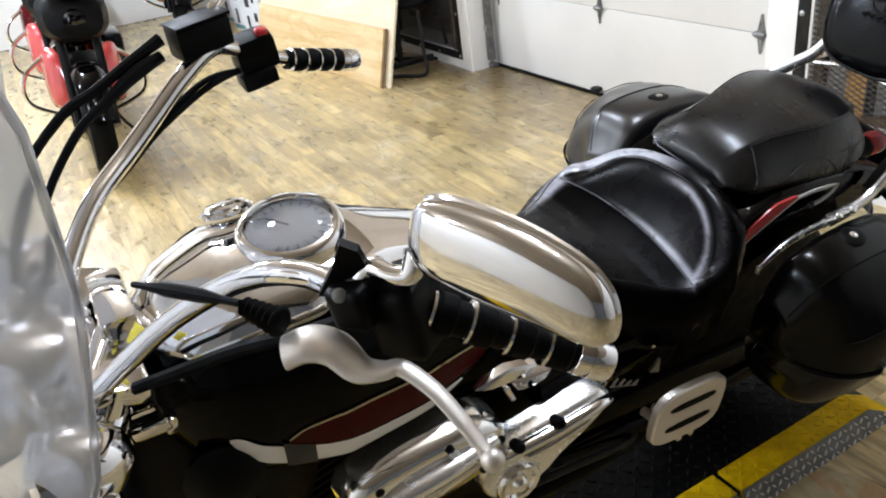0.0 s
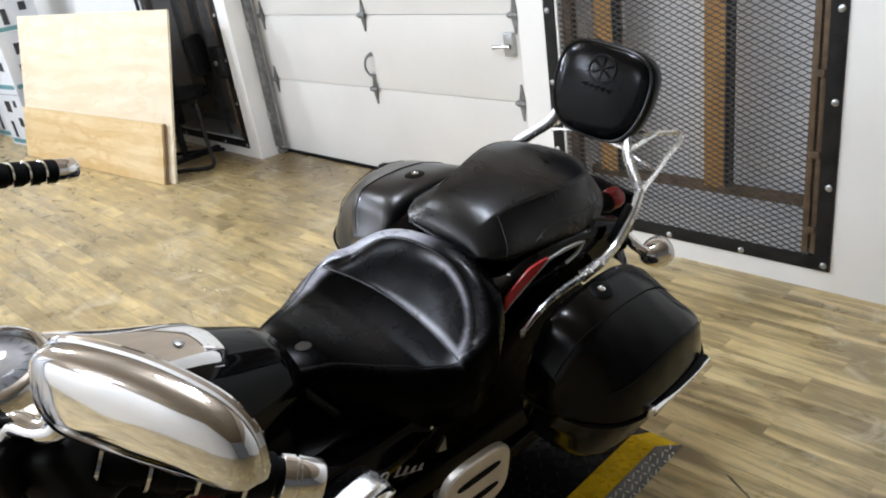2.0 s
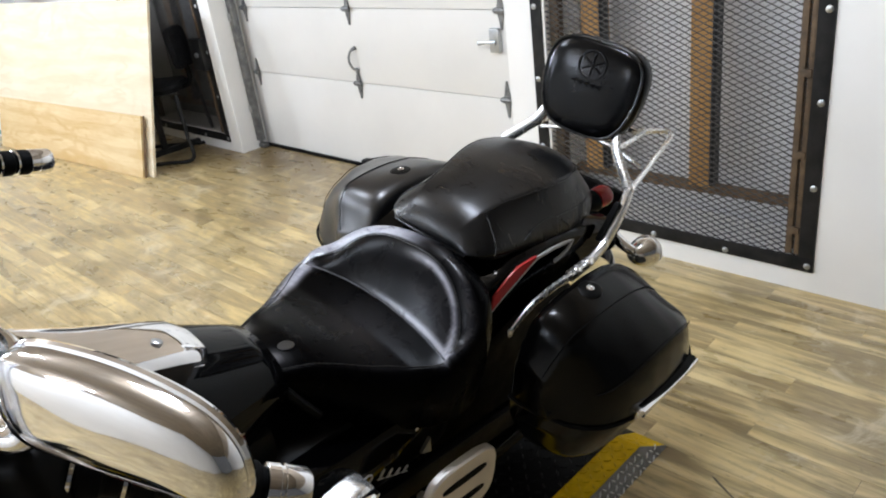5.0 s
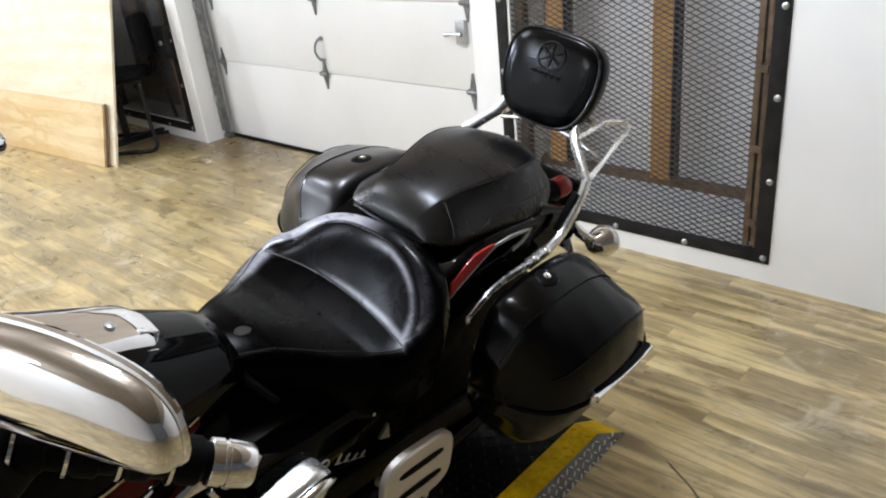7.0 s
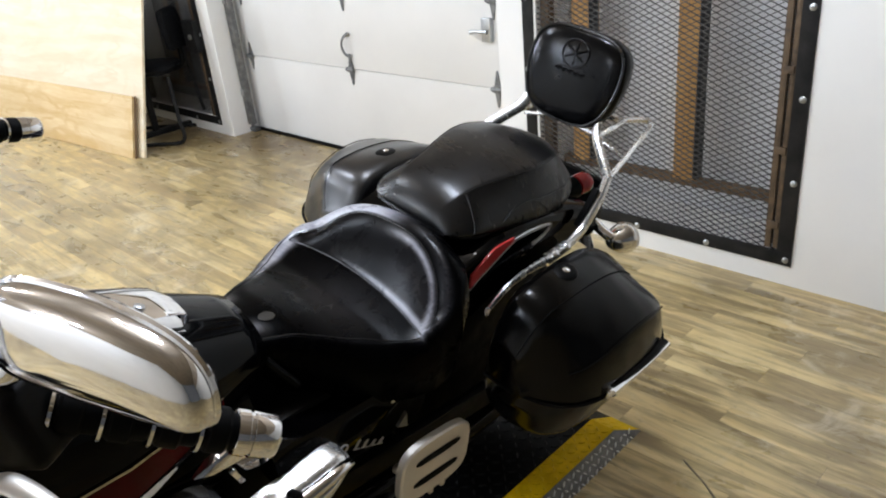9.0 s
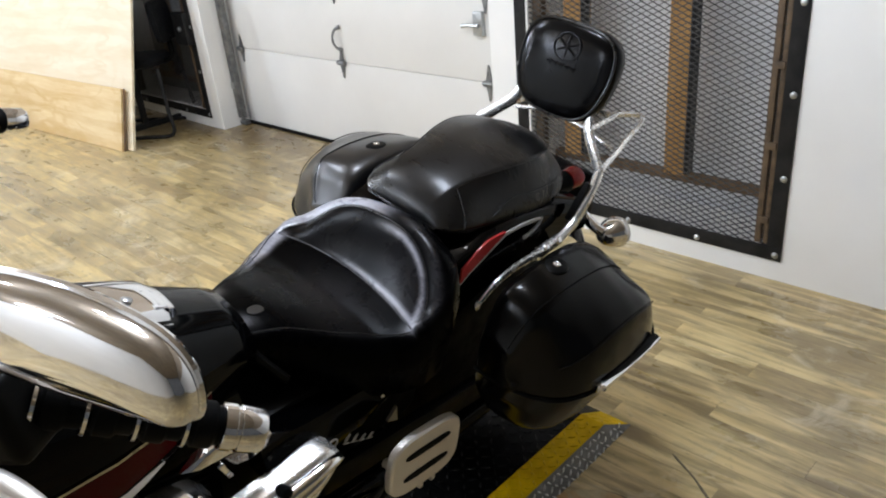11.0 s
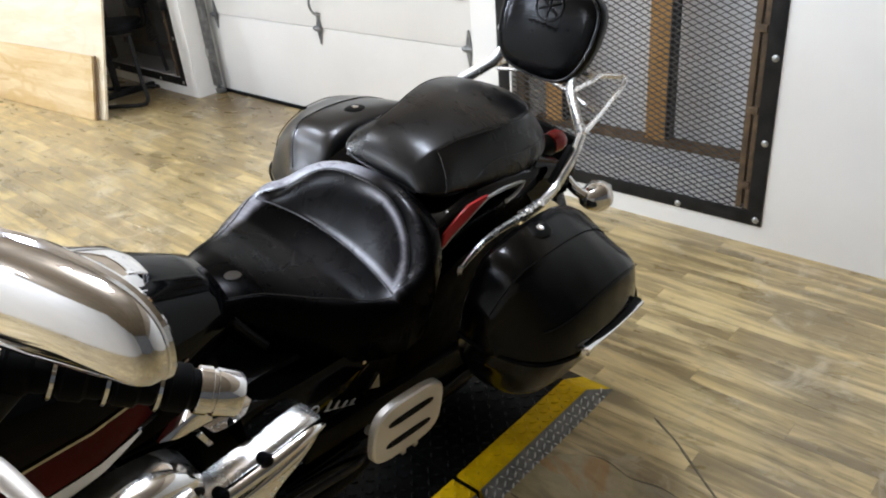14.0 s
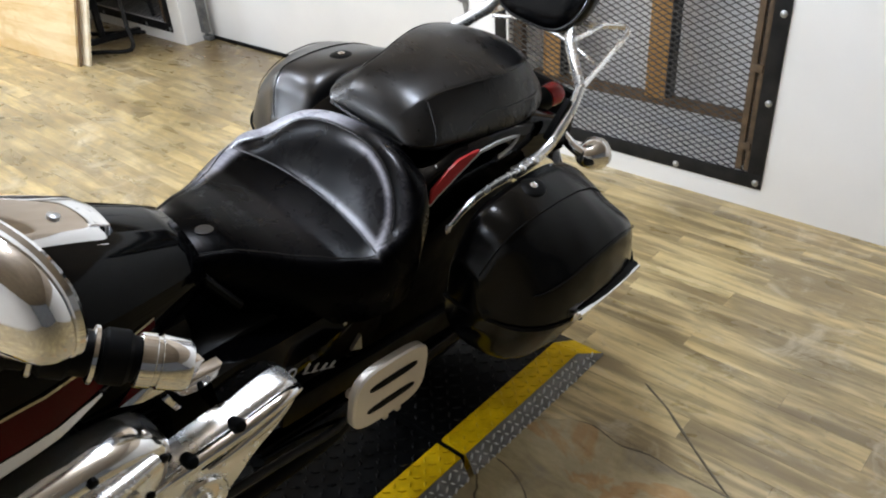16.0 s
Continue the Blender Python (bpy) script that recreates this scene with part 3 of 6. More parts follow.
# ---- mesh windows ----
def mesh_window(name, x0, x1, z0, z1, label, lockbox=False, studs=(0.745, 0.23), timber=None):
    """x0..z1: the outer edges of the flat steel frame on the wall's face."""
    win = thing(name, label, "window", pose(0, 0, 0), kind="structure")
    w, y = 0.058, WALL - 0.004
    for nm, c, s in (("frame_bar", ((x0 + x1) / 2, y, z0 + w / 2), (x1 - x0, 0.008, w)), ("frame_bar", ((x0 + x1) / 2, y, z1 - w / 2), (x1 - x0, 0.008, w)),
                     ("frame_bar", (x0 + w / 2, y, (z0 + z1) / 2), (w, 0.008, z1 - z0 - 2 * w)), ("frame_bar", (x1 - w / 2, y, (z0 + z1) / 2), (w, 0.008, z1 - z0 - 2 * w))):
        part(nm, box(c, s, 0.0015), M_steelblack, win)
    # screws in the frame
    zs = [z0 + 0.025 + 0.318 * i for i in range(int((z1 - z0) / 0.318) + 1)]
    spots = [(x0 + 0.022, z) for z in zs] + [(x1 - 0.022, z) for z in zs]
    spots += [(x1 - 0.022 - 0.325 * i, z0 + 0.018) for i in range(1, 4)]
    for sx, sz in spots:
        part("screw", lathe([(0, 0.013), (0.003, 0.013), (0.006, 0.009), (0.007, 0.004)], (sx, y - 0.004, sz), (0, -1, 0), 10), M_galv, win)
    # expanded metal: rows of diamonds
    bm = bmesh.new()
    mx0, mx1, mz0, mz1 = x0 + 0.05, x1 - 0.05, z0 + 0.05, z1 - 0.05
    dx, dz = 0.050, 0.0235
    nx, nz = int((mx1 - mx0) / dx), int((mz1 - mz0) / dz)
    yy = WALL + 0.012
    def strand(a, b):
        d = Vector((b[0] - a[0], 0, b[1] - a[1])).normalized()
        n = Vector((-d.z, 0, d.x)) * 0.0016
        t = Vector((0, 0.0026, 0))
        A, B = Vector((a[0], yy, a[1])), Vector((b[0], yy, b[1]))
        q = [bm.verts.new(p) for p in (A + n - t, A - n - t, A - n + t, A + n + t, B + n - t, B - n - t, B - n + t, B + n + t)]
        for j in range(4):
            k = (j + 1) % 4
            bm.faces.new((q[j], q[k], q[4 + k], q[4 + j]))
    for i in range(nx + 1):
        for j in range(nz + 1):
            cx, cz = mx0 + i * dx, mz0 + j * dz
            strand((cx, cz), (cx + dx / 2, cz + dz / 2))
            strand((cx, cz), (cx + dx / 2, cz - dz / 2))
            strand((cx + dx, cz), (cx + dx / 2, cz + dz / 2))
            strand((cx + dx, cz), (cx + dx / 2, cz - dz / 2))
    part("wire_mesh", bm, M_mesh, win, "dark expanded metal mesh", smooth=False)
    # rusty angle frame behind the mesh
    fy = WALL + 0.06
    for c, s in (((x1 - 0.100, WALL + 0.004, (z0 + z1) / 2), (0.024, 0.010, z1 - z0 - 0.12)), ((x1 - 0.070, WALL + 0.006, (z0 + z1) / 2), (0.018, 0.010, z1 - z0 - 0.12)), ((x1 - 0.085, fy, (z0 + z1) / 2), (0.055, 0.05, z1 - z0 - 0.12)), ((x0 + 0.09, fy, (z0 + z1) / 2), (0.04, 0.05, z1 - z0 - 0.12))):
        part("angle_iron", box(c, s, 0.003), M_angle, win)
    for k in range(6):
        part("weld_tab", box((x1 - 0.084, WALL + 0.000, z0 + 0.16 + 0.3 * k), (0.040, 0.012, 0.028), 0.003), M_angle, win)
    # timber studs and a rusty rail further back
    sy = WALL + 0.15
    for sx in (x0 + d for d in studs):
        part("timber_stud", box((sx, sy, (z0 + z1) / 2 + 0.1), (0.088, 0.09, z1 - z0 - 0.25), 0.003), timber or M_timber, win, "stained timber stud")
        # black strip put in for the shaded side and gap beside the stud
        part("stud_shade_strip", box((sx + 0.056, sy - 0.02, (z0 + z1) / 2 + 0.1), (0.020, 0.05, z1 - z0 - 0.27), 0.002), M_steelblack, win)
    part("timber_rail", box(((x0 + x1) / 2, sy + 0.06, z0 + 0.182), (x1 - x0 - 0.12, 0.05, 0.036), 0.003), M_rust, win, "rusty brown bottom rail")
    if lockbox:
        part("lock_box", box((x1 - 0.1, WALL - 0.03, 0.72), (0.16, 0.05, 0.22), 0.006), M_steelblack, win)
        part("lock_cylinder", lathe([(0, 0.018), (0.012, 0.018), (0.016, 0.012)], (x1 - 0.08, WALL - 0.055, 0.72), (0, -1, 0), 12), M_galv, win)
    return win


mesh_window("window_1", -1.995, -0.722, 0.086, 2.12, "black steel framed window with expanded metal mesh")
mesh_window("window_2", -6.17, -4.90, 0.07, 2.12, "black steel framed mesh window with a lock box", True, (0.60,), M_rust)


LEANED = pose(-1.09, 0, 0.0705, 0, 13.5, 0)
STEERED = LEANED.inverted() @ pose(-1.04, 0, 0.06, 0, 10.0, 0)  # the turned bars lean less than the frame


# ---- the motorcycle, leaning on its side stand: x to its left, y to its rear, z up ----
bike = thing("motorcycle", "black touring motorcycle with chrome trim leaning on its side stand", "motorcycle", LEANED)


def rider_seat():
    """A bucket seat: a dish, a half-moon bolster panel behind a crease, and a thick rolled rim round it."""
    HALF = [(0.575, 0.072), (0.62, 0.094), (0.70, 0.146), (0.77, 0.200), (0.83, 0.236), (0.88, 0.250), (0.94, 0.246), (0.99, 0.214), (1.03, 0.168), (1.055, 0.11)]
    BASE = [(0.575, 0.866), (0.66, 0.848), (0.74, 0.818), (0.80, 0.803), (0.88, 0.807)]
    FALL = [(0.575, 0.044), (0.70, 0.030), (0.80, 0.020), (0.88, 0.016)]
    UNDER = [(0.575, 0.79), (0.62, 0.72), (0.70, 0.672), (0.80, 0.655), (0.92, 0.655), (1.0, 0.70), (1.055, 0.78)]
    SHOULDER = [(0.575, 0.80), (0.66, 0.74), (0.78, 0.78), (0.84, 0.88), (0.89, 0.92), (1.055, 0.92)]
    AX, AY, Y0, P, CREST = 0.218, 0.110, 0.860, 2.33, 0.897

    def half(y):
        return lerp(y, HALF)

    def reach(y, sg):
        """The far shoulder is squashed in a little."""
        return half(y) * (lerp(y, [(0.80, 1.0), (0.84, 0.94), (0.88, 0.905), (0.90, 0.93), (0.95, 1.0)]) if sg < 0 else 1.0)

    def span(x):
        return AX if x > 0 else AX - 0.022

    def crease(x):
        return Y0 + 0.024 * max(0.0, 1 - (x / span(x)) ** 2)

    def arc_y(x):
        return Y0 + AY * max(0.0, 1 - min(abs(x) / span(x), 1.0) ** P) ** (1 / P)

    def ratio(x, y):
        """Below 1 inside the half moon, above 1 outside it."""
        return ((abs(x) / span(x)) ** P + (max(0.0, y - Y0) / AY) ** P) ** (1 / P)

    def top(x, y):
        low = lerp(y, BASE) - lerp(y, FALL) * (abs(x) / half(y)) ** 2.3
        e = ratio(x, y)
        crest = CREST - 0.121 * min(abs(x) / max(e, 1.0) / span(x), 1.0) ** 3.14 + 0.12 * x
        rise = crest - low
        rise = 0.5 * (rise + math.sqrt(rise * rise + 0.0004))
        if e < 1:
            if y < crease(x):
                return low
            t = min((y - crease(x)) / max(arc_y(x) - crease(x), 0.01), 1)
            return low + rise * (0.5 * t + 0.5 * math.sin(t * math.pi / 2))
        d = (e - 1) * math.hypot(x, max(0.0, y - Y0)) / e
        roll = 0.007 * math.sin(min(d / 0.020, 1.0) * math.pi / 2) - 11.0 * max(0.0, d - 0.016) ** 2
        return low + (rise + roll) * smoothstep(Y0 - 0.13, Y0 + 0.012, y)

    def wear_sheen(x, y):
        """Where sheen is painted pale: the rim's far half, inside the near half of the arc, along the crease, the nose.
        """
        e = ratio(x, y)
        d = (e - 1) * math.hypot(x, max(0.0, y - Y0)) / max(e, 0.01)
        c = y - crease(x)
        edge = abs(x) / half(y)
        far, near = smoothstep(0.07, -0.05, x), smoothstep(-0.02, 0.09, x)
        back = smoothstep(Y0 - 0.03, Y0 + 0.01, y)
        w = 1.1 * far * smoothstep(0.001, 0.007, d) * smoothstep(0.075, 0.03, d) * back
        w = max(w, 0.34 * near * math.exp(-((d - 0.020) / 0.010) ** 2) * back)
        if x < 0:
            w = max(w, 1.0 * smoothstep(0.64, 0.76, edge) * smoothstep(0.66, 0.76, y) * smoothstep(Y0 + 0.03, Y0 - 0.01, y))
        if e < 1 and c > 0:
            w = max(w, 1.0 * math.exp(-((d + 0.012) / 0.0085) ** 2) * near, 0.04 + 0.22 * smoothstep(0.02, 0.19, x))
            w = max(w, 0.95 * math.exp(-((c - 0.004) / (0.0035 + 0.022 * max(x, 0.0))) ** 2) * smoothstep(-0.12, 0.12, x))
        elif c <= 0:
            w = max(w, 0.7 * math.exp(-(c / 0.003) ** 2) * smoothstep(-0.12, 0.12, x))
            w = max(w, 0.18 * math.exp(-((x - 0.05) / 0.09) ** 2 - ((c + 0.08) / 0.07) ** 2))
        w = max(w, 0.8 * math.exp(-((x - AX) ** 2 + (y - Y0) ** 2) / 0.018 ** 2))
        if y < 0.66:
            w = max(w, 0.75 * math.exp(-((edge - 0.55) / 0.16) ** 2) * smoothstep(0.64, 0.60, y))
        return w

    ys = list(np.linspace(0.575, 0.845, 40)) + list(np.linspace(0.849, 1.055, 84))
    n = 132
    rings, sheen_marks = [], []
    for y in ys:
        bottom, flat = lerp(y, UNDER), lerp(y, SHOULDER)
        ring = []
        for k in range(n + 1):
            a, sg = abs(-1 + 2 * k / n), (-1 if 2 * k < n else 1)
            w = reach(y, sg)
            if a <= 0.66:
                x = sg * (a / 0.66) * w * flat
                ring.append((x, y, top(x, y)))
                sheen_marks.append(wear_sheen(x, y))
            else:
                # the side rolls over in one soft curve and tucks in below
                t = (a - 0.66) / 0.34
                ze = top(sg * w * flat, y)
                lead = (top(sg * w * (flat - 0.02), y) - ze) / (0.02 * w)
                out = math.sin(min(t * 1.35, 1) * math.pi / 2)
                x = w * (flat + (1.02 - flat) * out - 0.14 * max(0, t - 0.6))
                drop = (ze - bottom) * (1 - math.cos(t * math.pi / 2)) ** 0.95
                ring.append((sg * x, y, ze - max(drop, min(lead, 0.8) * 0.3 * (x - w * flat))))
                sheen_marks.append(wear_sheen(sg * w * flat, y) * (1 - smoothstep(0, 0.25, t)))
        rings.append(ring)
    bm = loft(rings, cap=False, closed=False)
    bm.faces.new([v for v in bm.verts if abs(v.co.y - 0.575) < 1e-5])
    seat = part("rider_seat", bm, M_seat, bike, "worn black leather bucket seat with pale sheen painted along its edges", angle=75)
    # per-point strength of the sheen painted into the seat's colour
    seat.data.attributes.new("wear_sheen", "FLOAT", "POINT").data.foreach_set("value", sheen_marks)

    def seam(name, pts, r, material):
        part(name, tube(pts, r, n=6, per=2), material, seat)
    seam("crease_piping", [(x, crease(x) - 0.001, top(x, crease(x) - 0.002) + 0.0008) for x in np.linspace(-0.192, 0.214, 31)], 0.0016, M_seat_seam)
    seam("arc_piping", [(x, arc_y(x), top(x * 0.998, arc_y(x) - 0.001) + 0.0004) for x in (span(24.5 - k) * math.cos(math.pi * k / 48) for k in range(49))], 0.0015, M_piping)
    for sg in (-1, 1):
        edge = [(sg * reach(y, sg) * lerp(y, SHOULDER), y) for y in np.linspace(0.60, 0.856, 14)]
        seam("side_seam", [(x, y, top(x, y) + 0.0002) for x, y in edge], 0.0013, M_piping)
    zb = top(0.035, 0.640)
    part("badge", loft([oval((0.035, 0.640, zb + h), (1, 0.1, -0.12), (-0.1, 1, -0.22), 0.011 * k, 0.017 * k, 20) for h, k in ((-0.001, 1.0), (0.0008, 1.0), (0.0014, 0.8), (0.0009, 0.6), (0.0012, 0.3))]), M_leather_sheen, seat, "small embossed oval badge")
    part("nose_trim", tube([(-0.085, 0.60, 0.80), (-0.065, 0.578, 0.84), (0, 0.572, 0.856), (0.065, 0.578, 0.84), (0.09, 0.60, 0.80), (0.12, 0.64, 0.74)], 0.009, n=8), M_plastic, seat)


rider_seat()


def pillion_seat():
    CROWN = [(1.028, 0.898), (1.034, 0.912), (1.046, 0.929), (1.064, 0.945), (1.09, 0.959), (1.12, 0.967), (1.16, 0.973), (1.22, 0.981), (1.30, 0.985), (1.37, 0.978), (1.42, 0.962), (1.46, 0.940), (1.485, 0.915), (1.498, 0.885)]
    PANEL = [(1.030, 0.060), (1.06, 0.076), (1.10, 0.084), (1.15, 0.090), (1.20, 0.104), (1.27, 0.121), (1.33, 0.123), (1.38, 0.108), (1.42, 0.080), (1.46, 0.045), (1.498, 0.02)]
    WIDE = [(1.030, 0.098), (1.04, 0.118), (1.06, 0.134), (1.09, 0.144), (1.13, 0.147), (1.20, 0.153), (1.29, 0.158), (1.37, 0.154), (1.42, 0.142), (1.46, 0.116), (1.485, 0.084), (1.498, 0.05)]
    LOW = [(1.030, 0.886), (1.06, 0.880), (1.12, 0.868), (1.20, 0.851), (1.32, 0.836), (1.42, 0.836), (1.498, 0.852)]

    def section(y):
        """Half outline in (x, z), from the crown over the piped edge down to the base."""
        c, p, w, b = (lerp(y, tab) for tab in (CROWN, PANEL, WIDE, LOW))
        h = c - b
        return [(0.0, c), (p * 0.45, c - 0.015 * h), (p * 0.85, c - 0.075 * h), (p, c - 0.125 * h), (p + (w - p) * 0.40, c - 0.32 * h), (p + (w - p) * 0.84, c - 0.60 * h), (w, b + 0.20 * h), (w - 0.004, b + 0.08 * h), (w - 0.022, b)]

    def fine(y):
        return [(q.x, q.y) for q in spline([(x, z, 0) for x, z in section(y)], 4)]

    def side_x(y, z):
        pts = fine(y)[8:]
        return float(np.interp(z, [q[1] for q in pts][::-1], [q[0] for q in pts][::-1]))

    rings = []
    for y in list(np.linspace(1.030, 1.10, 12)) + list(np.linspace(1.115, 1.43, 24)) + list(np.linspace(1.44, 1.498, 9)):
        half = fine(y)
        rings.append([Vector((x, y, z)) for x, z in half] + [Vector((-x, y, z)) for x, z in half[:0:-1]])
    seat = part("pillion_seat", loft(relaxed(rings, 3)), M_leather, bike, "black leather passenger seat with piped seams", angle=80)

    def on_edge(y, sg, drop=0.0):
        x, z = section(y)[3]
        return Vector((sg * x, y, z + 0.001 - drop))
    loop = [on_edge(y, 1) for y in np.linspace(1.10, 1.43, 14)] + [on_edge(y, -1) for y in np.linspace(1.43, 1.10, 14)]
    part("top_piping", tube(loop, 0.0017, n=6, per=2), M_piping, seat)
    for sg in (-1, 1):
        # the seam falls from the panel's front corner to the base; a lower panel is let into the side
        fall = [(sg * (side_x(1.075 + 0.03 * k / 6, z) + 0.0008), 1.075 + 0.03 * k / 6, z) for k, z in enumerate(np.linspace(0.888, 0.952, 7))]
        part("side_seam", tube(fall + [tuple(on_edge(1.11, sg))], 0.0016, n=6, per=2), M_piping, seat)
        arch = [(sg * (side_x(y, z) + 0.0006), y, z) for y, z in ((1.13, 0.872), (1.165, 0.893), (1.205, 0.908), (1.245, 0.911), (1.275, 0.900), (1.30, 0.878), (1.315, 0.856))]
        part("side_piping", tube(arch, 0.0016, n=6, per=3), M_piping, seat)
        tail = [(sg * (side_x(y, z) + 0.0006), y, z) for y, z in ((1.265, 0.907), (1.32, 0.902), (1.38, 0.896), (1.43, 0.890))]
        part("side_piping", tube(tail, 0.0016, n=6, per=3), M_piping, seat)
        base = [(sg * (lerp(y, WIDE) - 0.012), y, lerp(y, LOW) + 0.001) for y in np.linspace(1.04, 1.47, 18)]
        part("base_welt", tube(base, 0.004, n=6, per=2), M_plastic, seat)
    part("front_welt", tube([(x, 1.031 - 0.004 * (1 - (x / 0.1) ** 2), 0.888) for x in np.linspace(-0.1, 0.1, 9)], 0.0035, n=6, per=2), M_piping, seat)


pillion_seat()


def backrest():
    """The pad faces forward and leans back; emblem lines stand proud of its face."""
    c, tilt = Vector((0.004, 1.575, 1.068)), radians(16)
    u = Vector((1, 0, 0))
    v = Vector((0, math.sin(tilt), math.cos(tilt)))
    f = Vector((0, -math.cos(tilt), math.sin(tilt)))
    def outline(scale, off):
        ring = []
        for k in range(56):
            a = 2 * math.pi * k / 56
            ca, sa = math.cos(a), math.sin(a)
            x = math.copysign(abs(ca) ** 0.55, ca) * 0.133
            z = math.copysign(abs(sa) ** 0.6, sa) * 0.112
            x *= 1.0 - 0.15 * max(0.0, -z / 0.112) + 0.02 * max(0, z / 0.112)
            if z < 0:
                z *= 1 + 0.03 * (1 - abs(x) / 0.14)
            ring.append(c + u * x * scale + v * z * scale + f * off)
        return ring
    rings = [outline(s, o) for s, o in ((0.80, -0.032), (0.93, -0.028), (0.985, -0.012), (1.0, 0.005), (0.99, 0.018), (0.95, 0.028), (0.88, 0.034), (0.70, 0.038), (0.4, 0.040), (0.1, 0.041))]
    pad = part("backrest_pad", loft(rings), M_pad, bike, "black leather backrest pad with embossed emblem", angle=80)
    part("pad_piping", tube(outline(0.955, 0.029), 0.003, n=6, per=1, closed=True), M_piping, pad)
    e = c + v * 0.052 + f * 0.0405
    ring = [e + u * 0.036 * math.cos(t) + v * 0.033 * math.sin(t) for t in np.linspace(0, 2 * math.pi, 28, endpoint=False)]
    part("emblem_ring", tube(ring, 0.0026, n=6, per=1, closed=True), M_pad, pad)
    bm = bmesh.new()
    for k in range(3):
        a = math.pi * k / 3 + math.pi / 6
        d = u * math.cos(a) * 0.029 + v * math.sin(a) * 0.026
        add_tube(bm, [e - d, e + d], 0.0026, n=6, smooth=False)
    part("emblem_spokes", bm, M_pad, pad)
    bm = bmesh.new()
    for k, (wx, h) in enumerate(((0.016, 0.012), (0.012, 0.010), (0.014, 0.013), (0.012, 0.010), (0.014, 0.011))):
        p = c + u * (-0.034 + 0.017 * k) + v * 0.008 + f * 0.0408
        add_tube(bm, [p - u * wx / 2, p + u * wx / 2 + v * h / 3], 0.0028, n=6, smooth=False)
        add_tube(bm, [p - v * h / 2, p + v * h / 2 + u * 0.003], 0.0024, n=6, smooth=False)
    part("embossed_bars", bm, M_pad, pad)
    part("back_shell", loft([outline(s, o) for s, o in ((0.72, -0.046), (0.82, -0.044), (0.84, -0.034), (0.8, -0.030))]), M_plastic, pad)


backrest()


def sissy_bar():
    for sg in (1, -1):
        low = [(0.205, 1.072, 0.735), (0.204, 1.135, 0.767), (0.202, 1.21, 0.774), (0.20, 1.28, 0.769), (0.199, 1.345, 0.772), (0.198, 1.405, 0.792), (0.197, 1.445, 0.832), (0.193, 1.477, 0.868), (0.186, 1.498, 0.892)]
        bar = part("support_bar", tube([(sg * x, y, z) for x, y, z in low], [0.0045, 0.006, 0.007, 0.0085, 0.0095, 0.010, 0.010, 0.010, 0.011], n=10, flat=1.3), M_satin, bike, "chrome backrest support bar")
        up = [(0.186, 1.498, 0.890), (0.168, 1.508, 0.906), (0.140, 1.522, 0.934), (0.114, 1.535, 0.962), (0.099, 1.547, 1.0), (0.095, 1.560, 1.05)]
        part("upright", tube([(sg * x, y, z) for x, y, z in up], [0.011, 0.0115, 0.011, 0.011, 0.010, 0.009], n=10, flat=1.35), M_satin, bar, "flat chrome upright")
        part("bar_tip", lathe([(0, 0.002), (0.004, 0.005), (0.016, 0.005), (0.022, 0.003)], (sg * 0.206, 1.066, 0.722), (0, 0.2, 1), 10), M_satin, bar)
        b = part("mount_bracket", box((sg * 0.198, 1.318, 0.770), (0.022, 0.085, 0.020), 0.004, Euler((radians(3), 0, 0)).to_matrix()), M_satin, bike)
        for yy in (1.295, 1.34):
            part("bolt", lathe([(0, 0.009), (0.006, 0.009), (0.009, 0.005)], (sg * 0.205, yy, 0.778), (sg * 0.5, 0, 1), 8), M_satin, b)
        part("lock_lever", box((sg * 0.185, 1.432, 0.838), (0.016, 0.016, 0.10), 0.005, Euler((radians(-38), 0, 0)).to_matrix()), M_plastic, bike, "black docking latch on the support bar")
        part("strut", tube([(sg * 0.150, 1.52, 0.79), (sg * 0.165, 1.505, 0.835), (sg * 0.180, 1.495, 0.880)], 0.007, n=8), M_satin, bike)
    # luggage rack hoops behind the pad
    half = [(0.186, 1.500, 0.892), (0.172, 1.58, 0.905), (0.155, 1.66, 0.916), (0.148, 1.718, 0.930), (0.142, 1.742, 0.944), (0.128, 1.740, 0.950), (0.108, 1.70, 0.955), (0.092, 1.664, 0.958), (0.060, 1.655, 0.960)]
    rack = part("luggage_rack", tube(half + [(-x, y, z) for x, y, z in half[::-1]], 0.0072, n=8, per=5), M_satin, bike, "chrome tubular luggage rack")
    for sg in (1, -1):
        part("rack_stay", tube([(sg * 0.120, 1.528, 0.968), (sg * 0.118, 1.60, 0.968), (sg * 0.108, 1.66, 0.962), (sg * 0.100, 1.68, 0.957)], 0.0065, n=8), M_satin, rack)
    part("cross_tube", tube([(0.150, 1.60, 0.906), (0.06, 1.60, 0.93), (-0.06, 1.60, 0.93), (-0.150, 1.60, 0.906)], 0.005, n=8), M_satin, rack)
    part("cross_plate", tube([(0.105, 1.545, 0.992), (0.05, 1.55, 0.975), (-0.05, 1.55, 0.975), (-0.105, 1.545, 0.992)], 0.010, n=8, flat=0.5), M_satin, rack)


sissy_bar()


